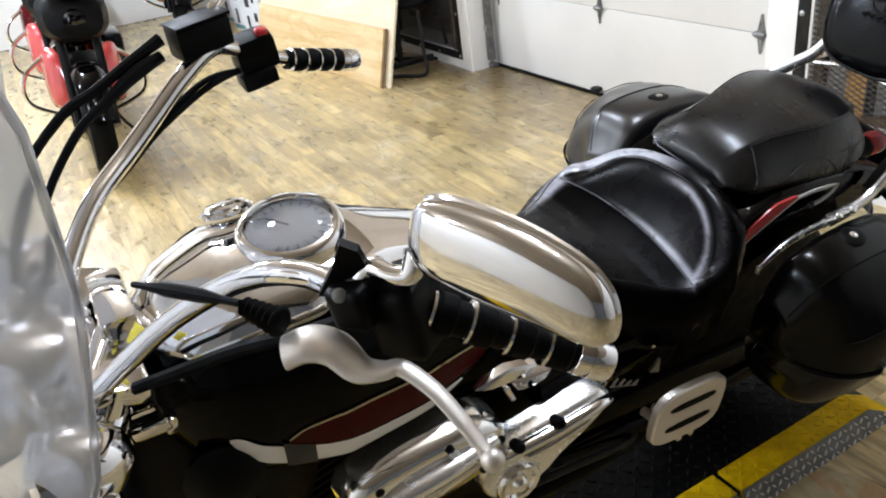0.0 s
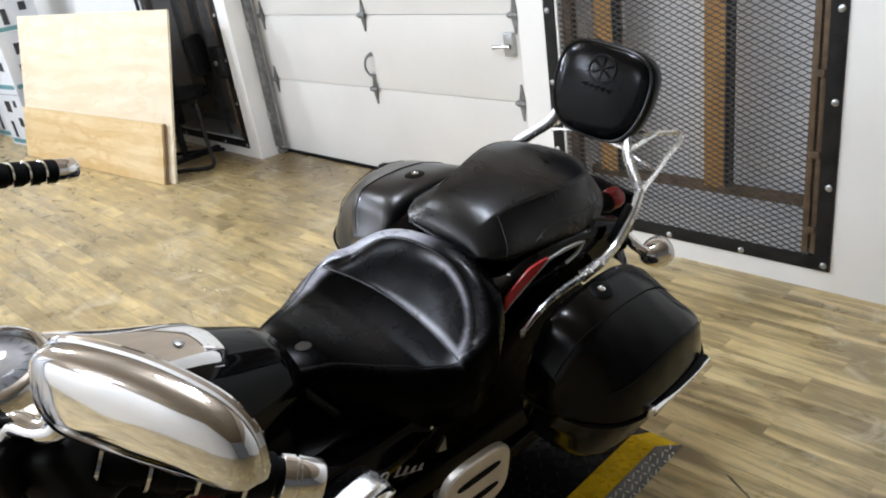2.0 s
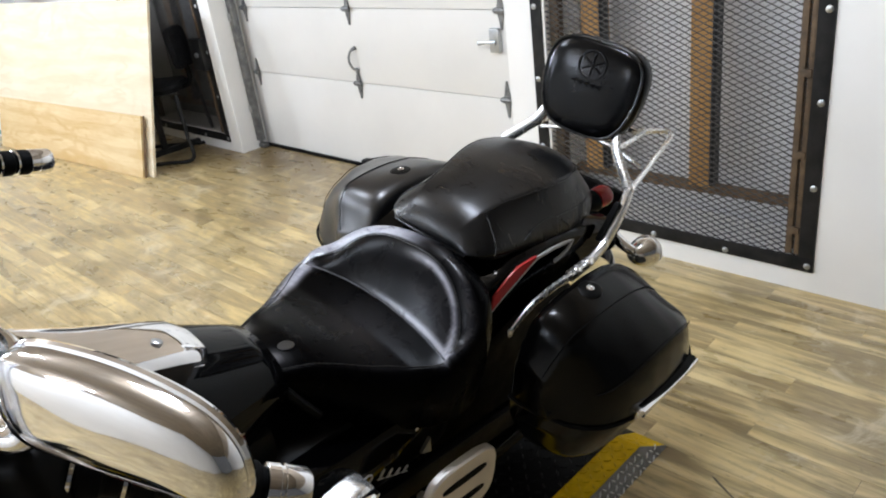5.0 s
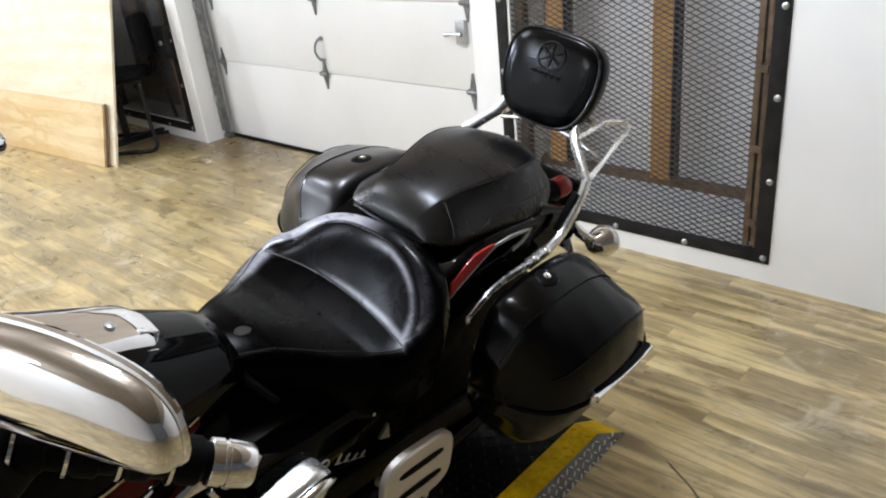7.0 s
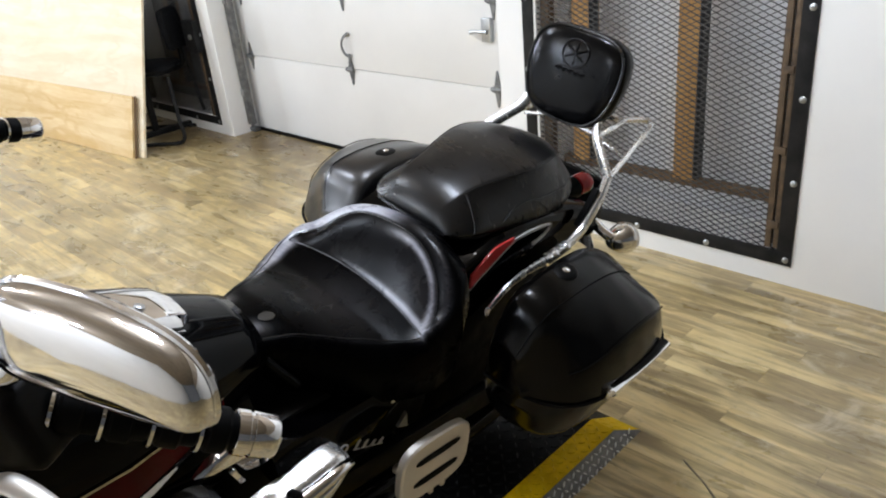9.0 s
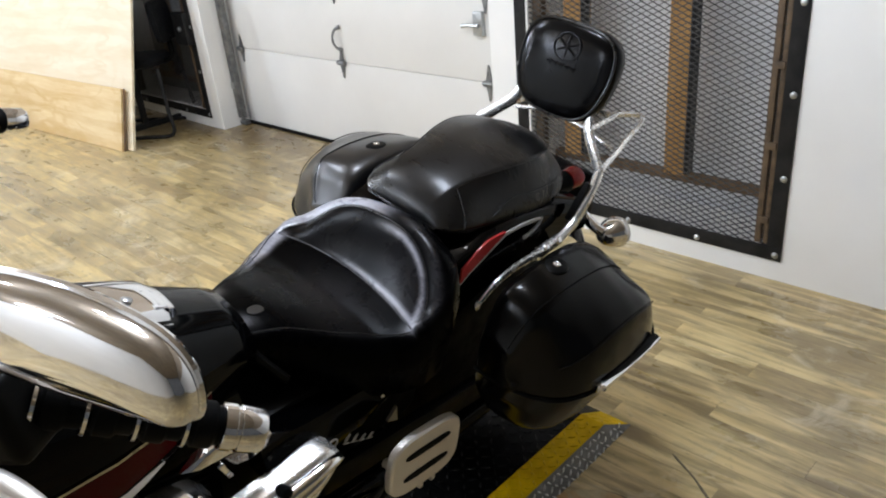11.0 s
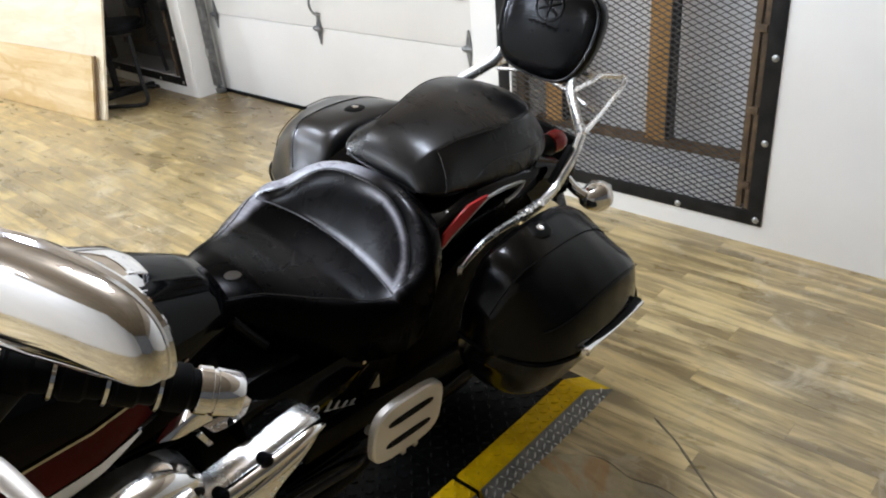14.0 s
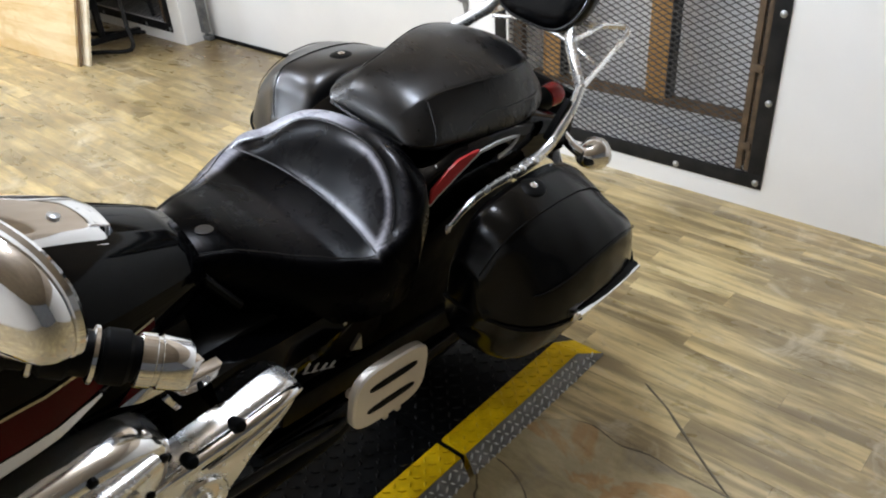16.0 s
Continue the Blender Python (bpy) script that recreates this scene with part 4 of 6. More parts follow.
def saddlebag(sg, label):
    """Hard bag: a faceted lid over a tapering body; outlines across, from front to rear."""
    YS = (1.050, 1.062, 1.085, 1.12, 1.17, 1.24, 1.31, 1.37, 1.42, 1.465, 1.50, 1.518)
    TAB = dict(
        zt=(0.730, 0.775, 0.806, 0.818, 0.826, 0.829, 0.822, 0.800, 0.766, 0.722, 0.676, 0.640),
        za=(0.705, 0.757, 0.789, 0.799, 0.803, 0.802, 0.793, 0.771, 0.739, 0.698, 0.655, 0.625),
        xa=(0.318, 0.328, 0.335, 0.338, 0.340, 0.340, 0.339, 0.337, 0.334, 0.328, 0.318, 0.308),
        zb=(0.640, 0.658, 0.672, 0.686, 0.704, 0.724, 0.728, 0.718, 0.698, 0.668, 0.636, 0.615),
        xb=(0.338, 0.370, 0.402, 0.428, 0.443, 0.450, 0.450, 0.446, 0.436, 0.416, 0.386, 0.350),
        zr=(0.598, 0.598, 0.598, 0.597, 0.594, 0.590, 0.588, 0.586, 0.585, 0.585, 0.588, 0.592),
        xr=(0.352, 0.386, 0.418, 0.442, 0.458, 0.466, 0.467, 0.464, 0.455, 0.437, 0.406, 0.365),
        zf=(0.53, 0.49, 0.455, 0.43, 0.41, 0.40, 0.40, 0.405, 0.42, 0.445, 0.48, 0.52))
    far = sg < 0  # the far bag sits higher and wider on its rack
    xi = 0.238

    def val(k, y):
        return float(np.interp(y, YS, TAB[k]))

    def put(x, y, z):
        return Vector((-0.36 - (x - 0.338) * 1.38, y + 0.02, z + 0.03)) if far else Vector((x, y, z))

    def outline(y):
        zt, za, xa, zb, xb, zr, xr, zf = (val(k, y) for k in ("zt", "za", "xa", "zb", "xb", "zr", "xr", "zf"))
        corners = [(xi, zr + 0.02), (xi, zt - 0.03), (xi + 0.022, zt), (xa - 0.014, za + 0.005), (xa + 0.014, za - 0.009), (xb - 0.016, zb + 0.014), (xb + 0.002, zb - 0.016), (xr - 0.001, zr + 0.014), (xr - 0.001, zr + 0.003), (xr - 0.012, zr - 0.006), (xr - 0.022, zr - 0.05), (xr - 0.065, zf + 0.02), (xr - 0.10, zf), (xi + 0.02, zf), (xi, zf + 0.03)]
        return [put(q.x, y, q.y) for q in rounded([(x, z, 0) for x, z in corners], 2)]

    ys = sorted(set(YS) | set(np.linspace(1.10, 1.50, 17)))
    rings = relaxed([outline(y) for y in ys], 1)
    mid = [sum(r, Vector()) / len(r) for r in rings]

    def shrunk(i, k, dy):
        return [mid[i] + (p - mid[i]) * k + Vector((0, dy, 0)) for p in rings[i]]
    rings = [shrunk(0, 0.80, -0.010), shrunk(0, 0.92, -0.007)] + rings + [shrunk(-1, 0.92, 0.007), shrunk(-1, 0.78, 0.010)]
    # far side takes the paler leather that stands in for lamp sheen
    bag = part("saddlebag", loft(rings), M_leather_sheen if far else M_bag, bike, label, angle=70)
    # stitched welts over the lid, the rim that meets the body
    welt = dict(n=6, per=2)
    front = [put(val("xa", y) - 0.004, y - 0.002, z) for y, z in ((1.046, 0.625), (1.045, 0.66), (1.047, 0.70))]
    part("lid_seam", tube(front + [put(val("xa", y), y, val("za", y) - 0.0008) for y in np.linspace(1.062, 1.43, 14)], 0.0014, **welt), M_rubber, bag)
    part("lid_seam", tube([put(val("xb", y) - 0.003, y, val("zb", y) + 0.0005) for y in np.linspace(1.10, 1.45, 14)], 0.0013, **welt), M_rubber, bag)
    rim = [put(0.242, 1.040, 0.600), put(0.30, 1.039, 0.600)] + [put(val("xr", y) + 0.0005, y, val("zr", y) + 0.004) for y in (1.052, 1.062, 1.085, 1.12, 1.17, 1.24, 1.31, 1.37, 1.42, 1.465, 1.50)]
    part("lid_rim", tube(rim, 0.0036, n=8, per=4), M_rubber, bag)
    spot = put(0.288, 1.212, 0.815)
    lock = part("lid_lock", loft([oval(spot + Vector((0, 0, h)), (1, 0, -0.12 * sg), (0, 1, 0), a, a * 1.15, 20) for h, a in ((-0.002, 0.026), (0.003, 0.025), (0.006, 0.020), (0.0065, 0.010))]), M_plastic, bag)
    part("key_cylinder", lathe([(0.005, 0.0085), (0.008, 0.0085), (0.0085, 0.006), (0.007, 0.004)], spot, (sg * 0.12, 0, 1), 14), M_chrome, lock, "chrome key cylinder")
    trim = [put(0.458 + 0.004 * math.sin(math.pi * k / 7), 1.195 + 0.24 * k / 7, 0.608 - 0.004 * k / 7) for k in range(8)]
    t = part("side_trim", tube(trim, [0.010, 0.014, 0.0145, 0.0145, 0.014, 0.009], n=8, flat=0.7), M_plastic, bag)
    strip = [p + Vector((sg * 0.010, 0, -0.002)) for p in trim]
    part("trim_strip", tube(strip, [0.011, 0.0075, 0.0065, 0.0065, 0.006, 0.005], n=8), M_chrome, t, "chrome side strip")
    part("strip_end", box(strip[0] + Vector((-sg * 0.004, -0.004, 0.0)), (0.016, 0.022, 0.022), 0.005), M_chrome, t)


saddlebag(1, "black leather covered hard saddlebag with chrome strip")
saddlebag(-1, "black leather covered hard saddlebag on the far side")


def rear_fender():
    rings = []
    for k in range(22):
        a = radians(lerp(k, [(0, 150), (21, 5)]))
        d = Vector((0, -math.cos(a), math.sin(a)))
        c = Vector((0, 1.30, 0.34))
        ring = []
        for j in range(13):
            t = -1 + j / 6
            x = 0.13 * t
            r = 0.475 - 0.075 * abs(t) ** 3
            ring.append(c + d * r + Vector((x, 0, 0)))
        rings.append(ring)
    part("rear_fender", loft(rings, cap=False, closed=False), M_paint, bike, "gloss black rear fender")
    for sg in (1, -1):
        # painted strut cover under the pillion seat with its red flash
        f = part("fender_cover", loft([[(sg * x, y, z) for x, z in ((0.10, zt + 0.002), (0.155, zt), (0.164, zt - 0.004), (0.168, zt - 0.013), (0.168, zb), (0.12, zb - 0.02))] for y, zt, zb in ((0.99, 0.81, 0.66), (1.04, 0.845, 0.69), (1.12, 0.868, 0.72), (1.25, 0.866, 0.74), (1.40, 0.84, 0.735), (1.52, 0.79, 0.72))]), M_paint, bike, "gloss black strut cover with red flash")
        if sg < 0:
            continue

        def stripe(name, rows, material, x=0.1725):
            part(name, loft([[(sg * x, y, a), (sg * x, y, b), (sg * 0.166, y, b), (sg * 0.166, y, a)] for y, a, b in rows]), material, f)
        low = ((1.045, 0.783), (1.067, 0.797), (1.09, 0.808), (1.123, 0.824), (1.155, 0.840), (1.183, 0.852))
        high = ((1.045, 0.818), (1.067, 0.833), (1.09, 0.846), (1.117, 0.857), (1.155, 0.8575), (1.183, 0.8555))
        stripe("red_flash", [(y, lerp(y, high), lerp(y, low) + 0.001) for y in (1.045, 1.067, 1.09, 1.117, 1.14, 1.16, 1.178)], M_redbright)
        stripe("silver_pinstripe", [(y, b, b - w) for (y, b), w in zip(low + ((1.236, 0.852), (1.28, 0.846), (1.306, 0.840)), (0.003, 0.003, 0.0035, 0.004, 0.005, 0.006, 0.008, 0.007, 0.004))], M_text)
        stripe("silver_hook", [(y, b, b - w) for y, b, w in ((1.252, 0.812, 0.008), (1.27, 0.813, 0.007), (1.29, 0.818, 0.006), (1.306, 0.828, 0.006), (1.314, 0.838, 0.004))], M_text)
    tl = part("tail_light", lathe([(0, 0.028), (0.025, 0.030), (0.04, 0.027), (0.05, 0.016), (0.053, 0.006)], (0.060, 1.575, 0.785), (0.15, 1, 0.1), 18), M_redlens, bike, "red tail light")
    part("tail_bezel", lathe([(-0.03, 0.02), (0.0, 0.029), (0.004, 0.029), (0.004, 0.026)], (0.060, 1.565, 0.785), (0.15, 1, 0.1), 18), M_plastic, tl)
    for sg in (1, -1):
        stem = part("turn_signal", tube([(sg * 0.12, 1.56, 0.735), (sg * 0.17, 1.555, 0.715), (sg * 0.20, 1.56, 0.705)], 0.014, n=10), M_chrome, bike, "chrome bullet turn signal with clear lens")
        shell = part("signal_shell", lathe([(-0.055, 0.008), (-0.045, 0.022), (-0.02, 0.036), (0.0, 0.041), (0.006, 0.041)], (sg * 0.215, 1.60, 0.695), (0.25 * sg, 1, 0), 20), M_polished, stem)
        part("signal_lens", lathe([(0.006, 0.039), (0.02, 0.036), (0.032, 0.02), (0.034, 0.004)], (sg * 0.215, 1.60, 0.695), (0.25 * sg, 1, 0), 20), M_amber, stem)
    part("licence_bracket", box((0, 1.70, 0.70), (0.16, 0.02, 0.12), 0.006), M_plastic, bike)


rear_fender()


def tank():
    def half(y):
        return lerp(y, [(-0.10, 0.09), (-0.06, 0.14), (0.02, 0.185), (0.15, 0.205), (0.30, 0.195), (0.42, 0.165), (0.52, 0.125), (0.60, 0.095)])

    def ztop(y):
        return lerp(y, [(-0.10, 0.98), (-0.05, 1.02), (0.05, 1.05), (0.18, 1.048), (0.30, 1.015), (0.42, 0.965), (0.52, 0.915), (0.60, 0.875)])

    def zbot(y):
        return lerp(y, [(-0.10, 0.84), (0.0, 0.745), (0.15, 0.70), (0.3, 0.71), (0.45, 0.745), (0.60, 0.77)])

    rings = []
    for y in np.linspace(-0.10, 0.60, 26):
        w, a, b = half(y), ztop(y), zbot(y)
        zc = b + (a - b) * 0.26
        ring = []
        for k in range(36):
            t = 2 * math.pi * k / 36
            ct, st = math.cos(t), math.sin(t)
            x = w * math.copysign(abs(ct) ** 0.82, ct)
            z = zc + ((a - zc) if st > 0 else (zc - b)) * math.copysign(abs(st) ** 0.9, st)
            ring.append((x, y, z))
        rings.append(ring)
    body = part("fuel_tank", loft(rings), M_paint, bike, "gloss black fuel tank with red and white flash", angle=80)

    def surf(y, z, off=0.002):
        w, a, b = half(y), ztop(y), zbot(y)
        zc = b + (a - b) * 0.26
        s = min(1.0, abs(z - zc) / ((a - zc) if z > zc else (zc - b)))
        st = s ** (1 / 0.9)
        return w * max(0.0, 1 - st * st) ** 0.41 + off

    def band(name, rows, material, sg):
        rings = []
        off = {"dark_break": 0.0042, "gold_line": 0.0034}.get(name, 0.0026)
        fine = np.linspace(rows[0][0], rows[-1][0], 40)
        for y in fine:
            z0, z1 = lerp(y, [r[:2] for r in rows]), lerp(y, [(r[0], r[2]) for r in rows])
            rings.append([(sg * surf(y, z, off), y, z) for z in np.linspace(z0, z1, 7)])
        part(name, loft(rings, cap=False, closed=False), material, body)

    for sg in (1, -1):
        band("white_flash", [(-0.012, 0.868, 0.874), (-0.004, 0.850, 0.876), (0.01, 0.833, 0.872), (0.03, 0.815, 0.855), (0.07, 0.793, 0.834), (0.12, 0.778, 0.815), (0.18, 0.770, 0.802), (0.26, 0.768, 0.796), (0.33, 0.778, 0.796), (0.37, 0.788, 0.794)], M_silver, sg)
        band("red_flash", [(0.065, 0.838, 0.848), (0.09, 0.826, 0.860), (0.14, 0.812, 0.864), (0.2, 0.804, 0.862), (0.28, 0.800, 0.856), (0.36, 0.802, 0.848), (0.44, 0.812, 0.838), (0.48, 0.822, 0.832)], M_red, sg)
        band("gold_line", [(0.065, 0.849, 0.852), (0.09, 0.861, 0.864), (0.14, 0.865, 0.869), (0.2, 0.863, 0.867), (0.28, 0.857, 0.861), (0.36, 0.849, 0.853), (0.44, 0.839, 0.842), (0.48, 0.833, 0.836)], M_gold, sg)
        band("dark_break", [(0.055, 0.793, 0.850), (0.075, 0.785, 0.838), (0.10, 0.778, 0.826)], M_ink, sg)

    # chrome console down the middle, with the round gauge
    rings = []
    for y in np.linspace(-0.09, 0.492, 28):
        w = lerp(y, [(-0.09, 0.05), (-0.04, 0.09), (0.05, 0.116), (0.16, 0.118), (0.23, 0.098), (0.29, 0.072), (0.34, 0.061), (0.42, 0.054), (0.483, 0.046), (0.492, 0.036)])
        z = lerp(y, [(-0.09, 1.0), (-0.03, 1.045), (0.06, 1.068), (0.18, 1.066), (0.27, 1.045), (0.34, 1.014), (0.42, 0.981), (0.485, 0.951), (0.492, 0.940)])
        drop = lerp(y, [(-0.09, 0.03), (0.18, 0.026), (0.30, 0.009), (0.5, 0.006)])
        top = [(w * k, y, z - drop * abs(k) ** 2.2) for k in np.linspace(-1, 1, 15)]
        rings.append([(-w - 0.014, y, z - drop - 0.036)] + top + [(w + 0.014, y, z - drop - 0.036)])
    con = part("tank_console", loft(rings, cap=False, closed=False), M_chrome, body, "mirror chrome tank console", angle=80)
    part("console_edge", tube([(r[0][0], r[0][1], r[0][2] + 0.012) for r in rings[::2]], 0.003, n=6, per=2), M_chrome, con)
    part("console_edge", tube([(r[-1][0], r[-1][1], r[-1][2] + 0.012) for r in rings[::2]], 0.004, n=6, per=2), M_chrome, con)
    part("console_screw", lathe([(0, 0.009), (0.004, 0.009), (0.006, 0.005)], (0.022, 0.423, 0.977), (0, 0.4, 1), 10), M_galv, con)
    ax = Vector((0, -0.04, 1)).normalized()
    g = part("speedometer", lathe([(-0.02, 0.082), (0.006, 0.082), (0.014, 0.076), (0.016, 0.068), (0.008, 0.065), (0.004, 0.064)], (0, 0.175, 1.066), ax, 32), M_chrome, body, "round speedometer with chrome bezel")
    part("dial_face", lathe([(0.0045, 0.063), (0.0055, 0.063)], (0, 0.175, 1.066), ax, 28), M_dial, g, "pale grey dial face")
    bm = bmesh.new()
    for k in range(17):
        a = radians(-130 + 260 * k / 16)
        d = Vector((math.sin(a), math.cos(a), 0.04 * math.cos(a)))
        p = Vector((0, 0.175, 1.0735))
        add_tube(bm, [p + d * 0.048, p + d * 0.058], 0.0013, n=4, smooth=False)
    part("dial_marks", bm, M_ink, g)
    part("dial_needle", tube([(0, 0.175, 1.075), (-0.035, 0.15, 1.074)], 0.0016, n=5, smooth=False), M_ink, g)
    part("gauge_glass", lathe([(0.0075, 0.0645), (0.0095, 0.056), (0.0105, 0.03), (0.011, 0.002)], (0, 0.175, 1.066), ax, 28), M_gaugeglass, g).visible_shadow = False
    cap = part("fuel_cap", lathe([(0, 0.034), (0.012, 0.034), (0.018, 0.028), (0.020, 0.01)], (-0.125, 0.115, 1.040), (-0.5, 0, 1), 22), M_chrome, body, "chrome fuel cap")
    part("cap_rim", tube([(-0.125 + 0.037 * math.cos(t), 0.115 + 0.04 * math.sin(t), 1.045 + 0.018 * math.cos(t)) for t in np.linspace(0, 2 * math.pi, 24, endpoint=False)], 0.005, n=6, per=1, closed=True), M_chrome, cap)


tank()


def controls():
    # left bar: from the clamp out to the clutch side
    left = part("handlebar", tube([(0.02, -0.10, 1.03), (0.137, -0.153, 1.015), (0.169, -0.105, 1.064), (0.200, -0.057, 1.119), (0.244, -0.010, 1.175), (0.289, 0.031, 1.219), (0.338, 0.062, 1.251), (0.374, 0.089, 1.259), (0.420, 0.110, 1.262), (0.459, 0.155, 1.252), (0.548, 0.300, 1.180)], 0.0135, n=12), M_chrome, bike, "chrome pull-back handlebar")
    part("handlebar", tube([(-0.03, -0.15, 1.05), (-0.093, -0.106, 1.09), (-0.146, -0.059, 1.122), (-0.203, 0.005, 1.146), (-0.24, 0.062, 1.176), (-0.276, 0.126, 1.213), (-0.305, 0.183, 1.236), (-0.325, 0.225, 1.225), (-0.345, 0.33, 1.172), (-0.360, 0.45, 1.135)], [0.015, 0.0155, 0.0155, 0.0155, 0.0155, 0.0155, 0.015, 0.0135, 0.0135, 0.0135], n=12), M_chrome, bike, "chrome pull-back handlebar")
    part("bar_clamp", box((0, -0.09, 1.03), (0.13, 0.05, 0.05), 0.012), M_chrome, bike)

    def grip(a, b, tag):
        a, b = Vector(a), Vector(b)
        d = b - a
        g = part("hand_grip", tube([a, a + d * 0.5, a + d * 0.76], 0.0175, n=16, smooth=False), M_rubber, bike, tag)
        for k in range(4):
            s = 0.06 + 0.185 * k
            part("rubber_ring", lathe([(0, 0.0185), (0.003, 0.0212), (0.018, 0.0212), (0.021, 0.0185)], a + d * (s + 0.03), d, 18), M_rubber, g)
            part("chrome_ring", lathe([(0, 0.019), (0.0015, 0.0218), (0.0045, 0.0218), (0.006, 0.019)], a + d * (s - 0.005), d, 18), M_chrome, g)
        part("end_cap", lathe([(0, 0.0185), (0.002, 0.021), (0.012, 0.0212), (0.013, 0.0195), (0.016, 0.0195), (0.017, 0.0212), (0.036, 0.0205), (0.040, 0.018), (0.0415, 0.010)], a + d * 0.76, d, 20), M_chrome, g, "chrome grip end cap")

    grip((0.459, 0.155, 1.252), (0.563, 0.324, 1.168), "black rubber grip with chrome rings")
    grip((-0.345, 0.325, 1.172), (-0.362, 0.468, 1.130), "black rubber grip with chrome rings")

    # clutch perch, switch block, boot and cable
    turn = Euler((0.25, 0.0, radians(-58))).to_matrix()
    per = part("clutch_perch", box((0.437, 0.112, 1.268), (0.056, 0.042, 0.044), 0.009, turn, 3), M_plastic, bike, "black clutch perch and switch housing")
    part("switch_block", box((0.455, 0.150, 1.245), (0.065, 0.056, 0.078), 0.014, turn, 3), M_plastic, per)
    part("perch_fin", loft([[Vector((0.428, 0.106, 1.27)) + Vector((0.5 * a, 0.85 * a, b)) + Vector((0.85, -0.5, 0)) * o for a, b in ((-0.03, 0.0), (0.03, 0.0), (0.012, 0.05), (-0.004, 0.058), (-0.014, 0.03))] for o in (-0.006, 0.006)]), M_plastic, per)
    part("perch_screw", lathe([(0, 0.007), (0.002, 0.007), (0.003, 0.003)], (0.447, 0.088, 1.287), (0.5, -0.5, 0.7), 10), M_hinge, per)
    p0, p1 = Vector((0.415, 0.040, 1.253)), Vector((0.373, 0.019, 1.253))
    length = (p1 - p0).length
    boot = lathe([(0, 0.008)] + [(length * (k + 0.5) / 22, 0.0135 - 0.0055 * k / 22 + 0.0020 * math.sin(k * math.pi / 2)) for k in range(22)] + [(length, 0.006)], p0, p1 - p0, 14)
    part("cable_boot", boot, M_rubber, per, "ribbed rubber cable boot")
    part("clutch_cable", tube([(0.368, 0.017, 1.254), (0.320, -0.009, 1.241), (0.277, -0.037, 1.232), (0.236, -0.063, 1.222)], [0.004, 0.004, 0.0075, 0.0078, 0.0075, 0.004, 0.0035], n=8), M_rubber, bike)
    part("wiring_loom", tube([(0.42, 0.10, 1.23), (0.36, 0.07, 1.18), (0.28, 0.02, 1.12), (0.20, -0.05, 1.05), (0.12, -0.12, 0.98)], 0.009, n=8), M_rubber, bike)
    lever = part("clutch_lever", tube([(0.429, 0.034, 1.230), (0.438, 0.055, 1.238), (0.456, 0.073, 1.237), (0.482, 0.084, 1.227), (0.498, 0.099, 1.230), (0.508, 0.114, 1.234), (0.539, 0.127, 1.228), (0.570, 0.134, 1.218), (0.598, 0.138, 1.208), (0.614, 0.140, 1.203)], [0.0215, 0.0225, 0.0205, 0.0165, 0.0125, 0.0106, 0.0094, 0.0086, 0.008, 0.0080], n=14, flat=0.48), M_alu, bike, "worn aluminium clutch lever")
    bm = bmesh.new()
    bmesh.ops.create_uvsphere(bm, u_segments=16, v_segments=10, radius=0.0105, matrix=Matrix.Translation((0.614, 0.140, 1.203)))
    part("lever_ball", bm, M_alu, lever)

    # mirror on the clutch side, its chrome shell turned forward
    c = Vector((0.574, 0.172, 1.369))
    u = Vector((0.93, 0.345, -0.13)).normalized()
    f = Vector((0.25, -0.85, 0.19))
    f = (f - u * f.dot(u)).normalized()
    v = f.cross(u)
    v = v if v.z > 0 else -v
    edge = rounded([(x, z, 0) for x, z in ((-0.087, -0.006), (-0.085, 0.013), (-0.068, 0.023), (-0.040, 0.030), (0.0, 0.036), (0.038, 0.036), (0.068, 0.032), (0.088, 0.020), (0.098, 0.002), (0.099, -0.016), (0.086, -0.021), (0.053, -0.0265), (0.0, -0.036), (-0.035, -0.041), (-0.064, -0.044), (-0.082, -0.032))], 2)

    def mring(s, off):
        return [c + u * q.x * s + v * q.y * s + f * off for q in edge]
    shell = part("mirror_shell", loft([mring(s, o) for s, o in ((0.94, -0.012), (0.985, -0.010), (1.0, -0.004), (0.985, 0.003), (0.95, 0.0075), (0.88, 0.0105), (0.72, 0.0138), (0.5, 0.0160), (0.25, 0.0172), (0.05, 0.0176))]), M_mirror, bike, "chrome teardrop mirror shell", angle=80)
    part("mirror_glass", loft([mring(0.93, -0.0145), mring(0.93, -0.0155)]), M_chrome, shell, "flat mirror glass")
    part("mirror_rim", tube(mring(0.975, -0.010), 0.004, n=8, per=1, closed=True), M_chrome, shell)
    part("mirror_stalk", tube([(0.433, 0.116, 1.283), (0.438, 0.126, 1.297), (0.460, 0.135, 1.298), (0.473, 0.147, 1.303), (0.470, 0.157, 1.321)], [0.013, 0.011, 0.010, 0.011, 0.013], n=12), M_chrome, shell, "chrome mirror stalk")
    part("stalk_nut", lathe([(0, 0.015), (0.014, 0.015), (0.016, 0.012)], (0.433, 0.116, 1.275), (0.05, 0, 1), 6), M_chrome, shell)

    # throttle side, with its own mirror turned to the rider
    mc = Vector((-0.43, 0.355, 1.325))
    mn = Vector((0.86, 0.45, 0.12)).normalized()
    mu = Vector((-0.46, 0.86, 0.05))
    mu = (mu - mn * mu.dot(mn)).normalized()
    mv = mn.cross(mu)
    mv = mv if mv.z > 0 else -mv
    back = part("mirror_shell", loft([oval(mc + mn * o, mu, mv, 0.062 * s, 0.058 * s, 32, 2.5) for s, o in ((0.94, 0.006), (1.0, 0.004), (1.02, -0.004), (0.92, -0.018), (0.6, -0.03), (0.15, -0.035))]), M_chrome, bike, "chrome mirror on the throttle side", angle=80)
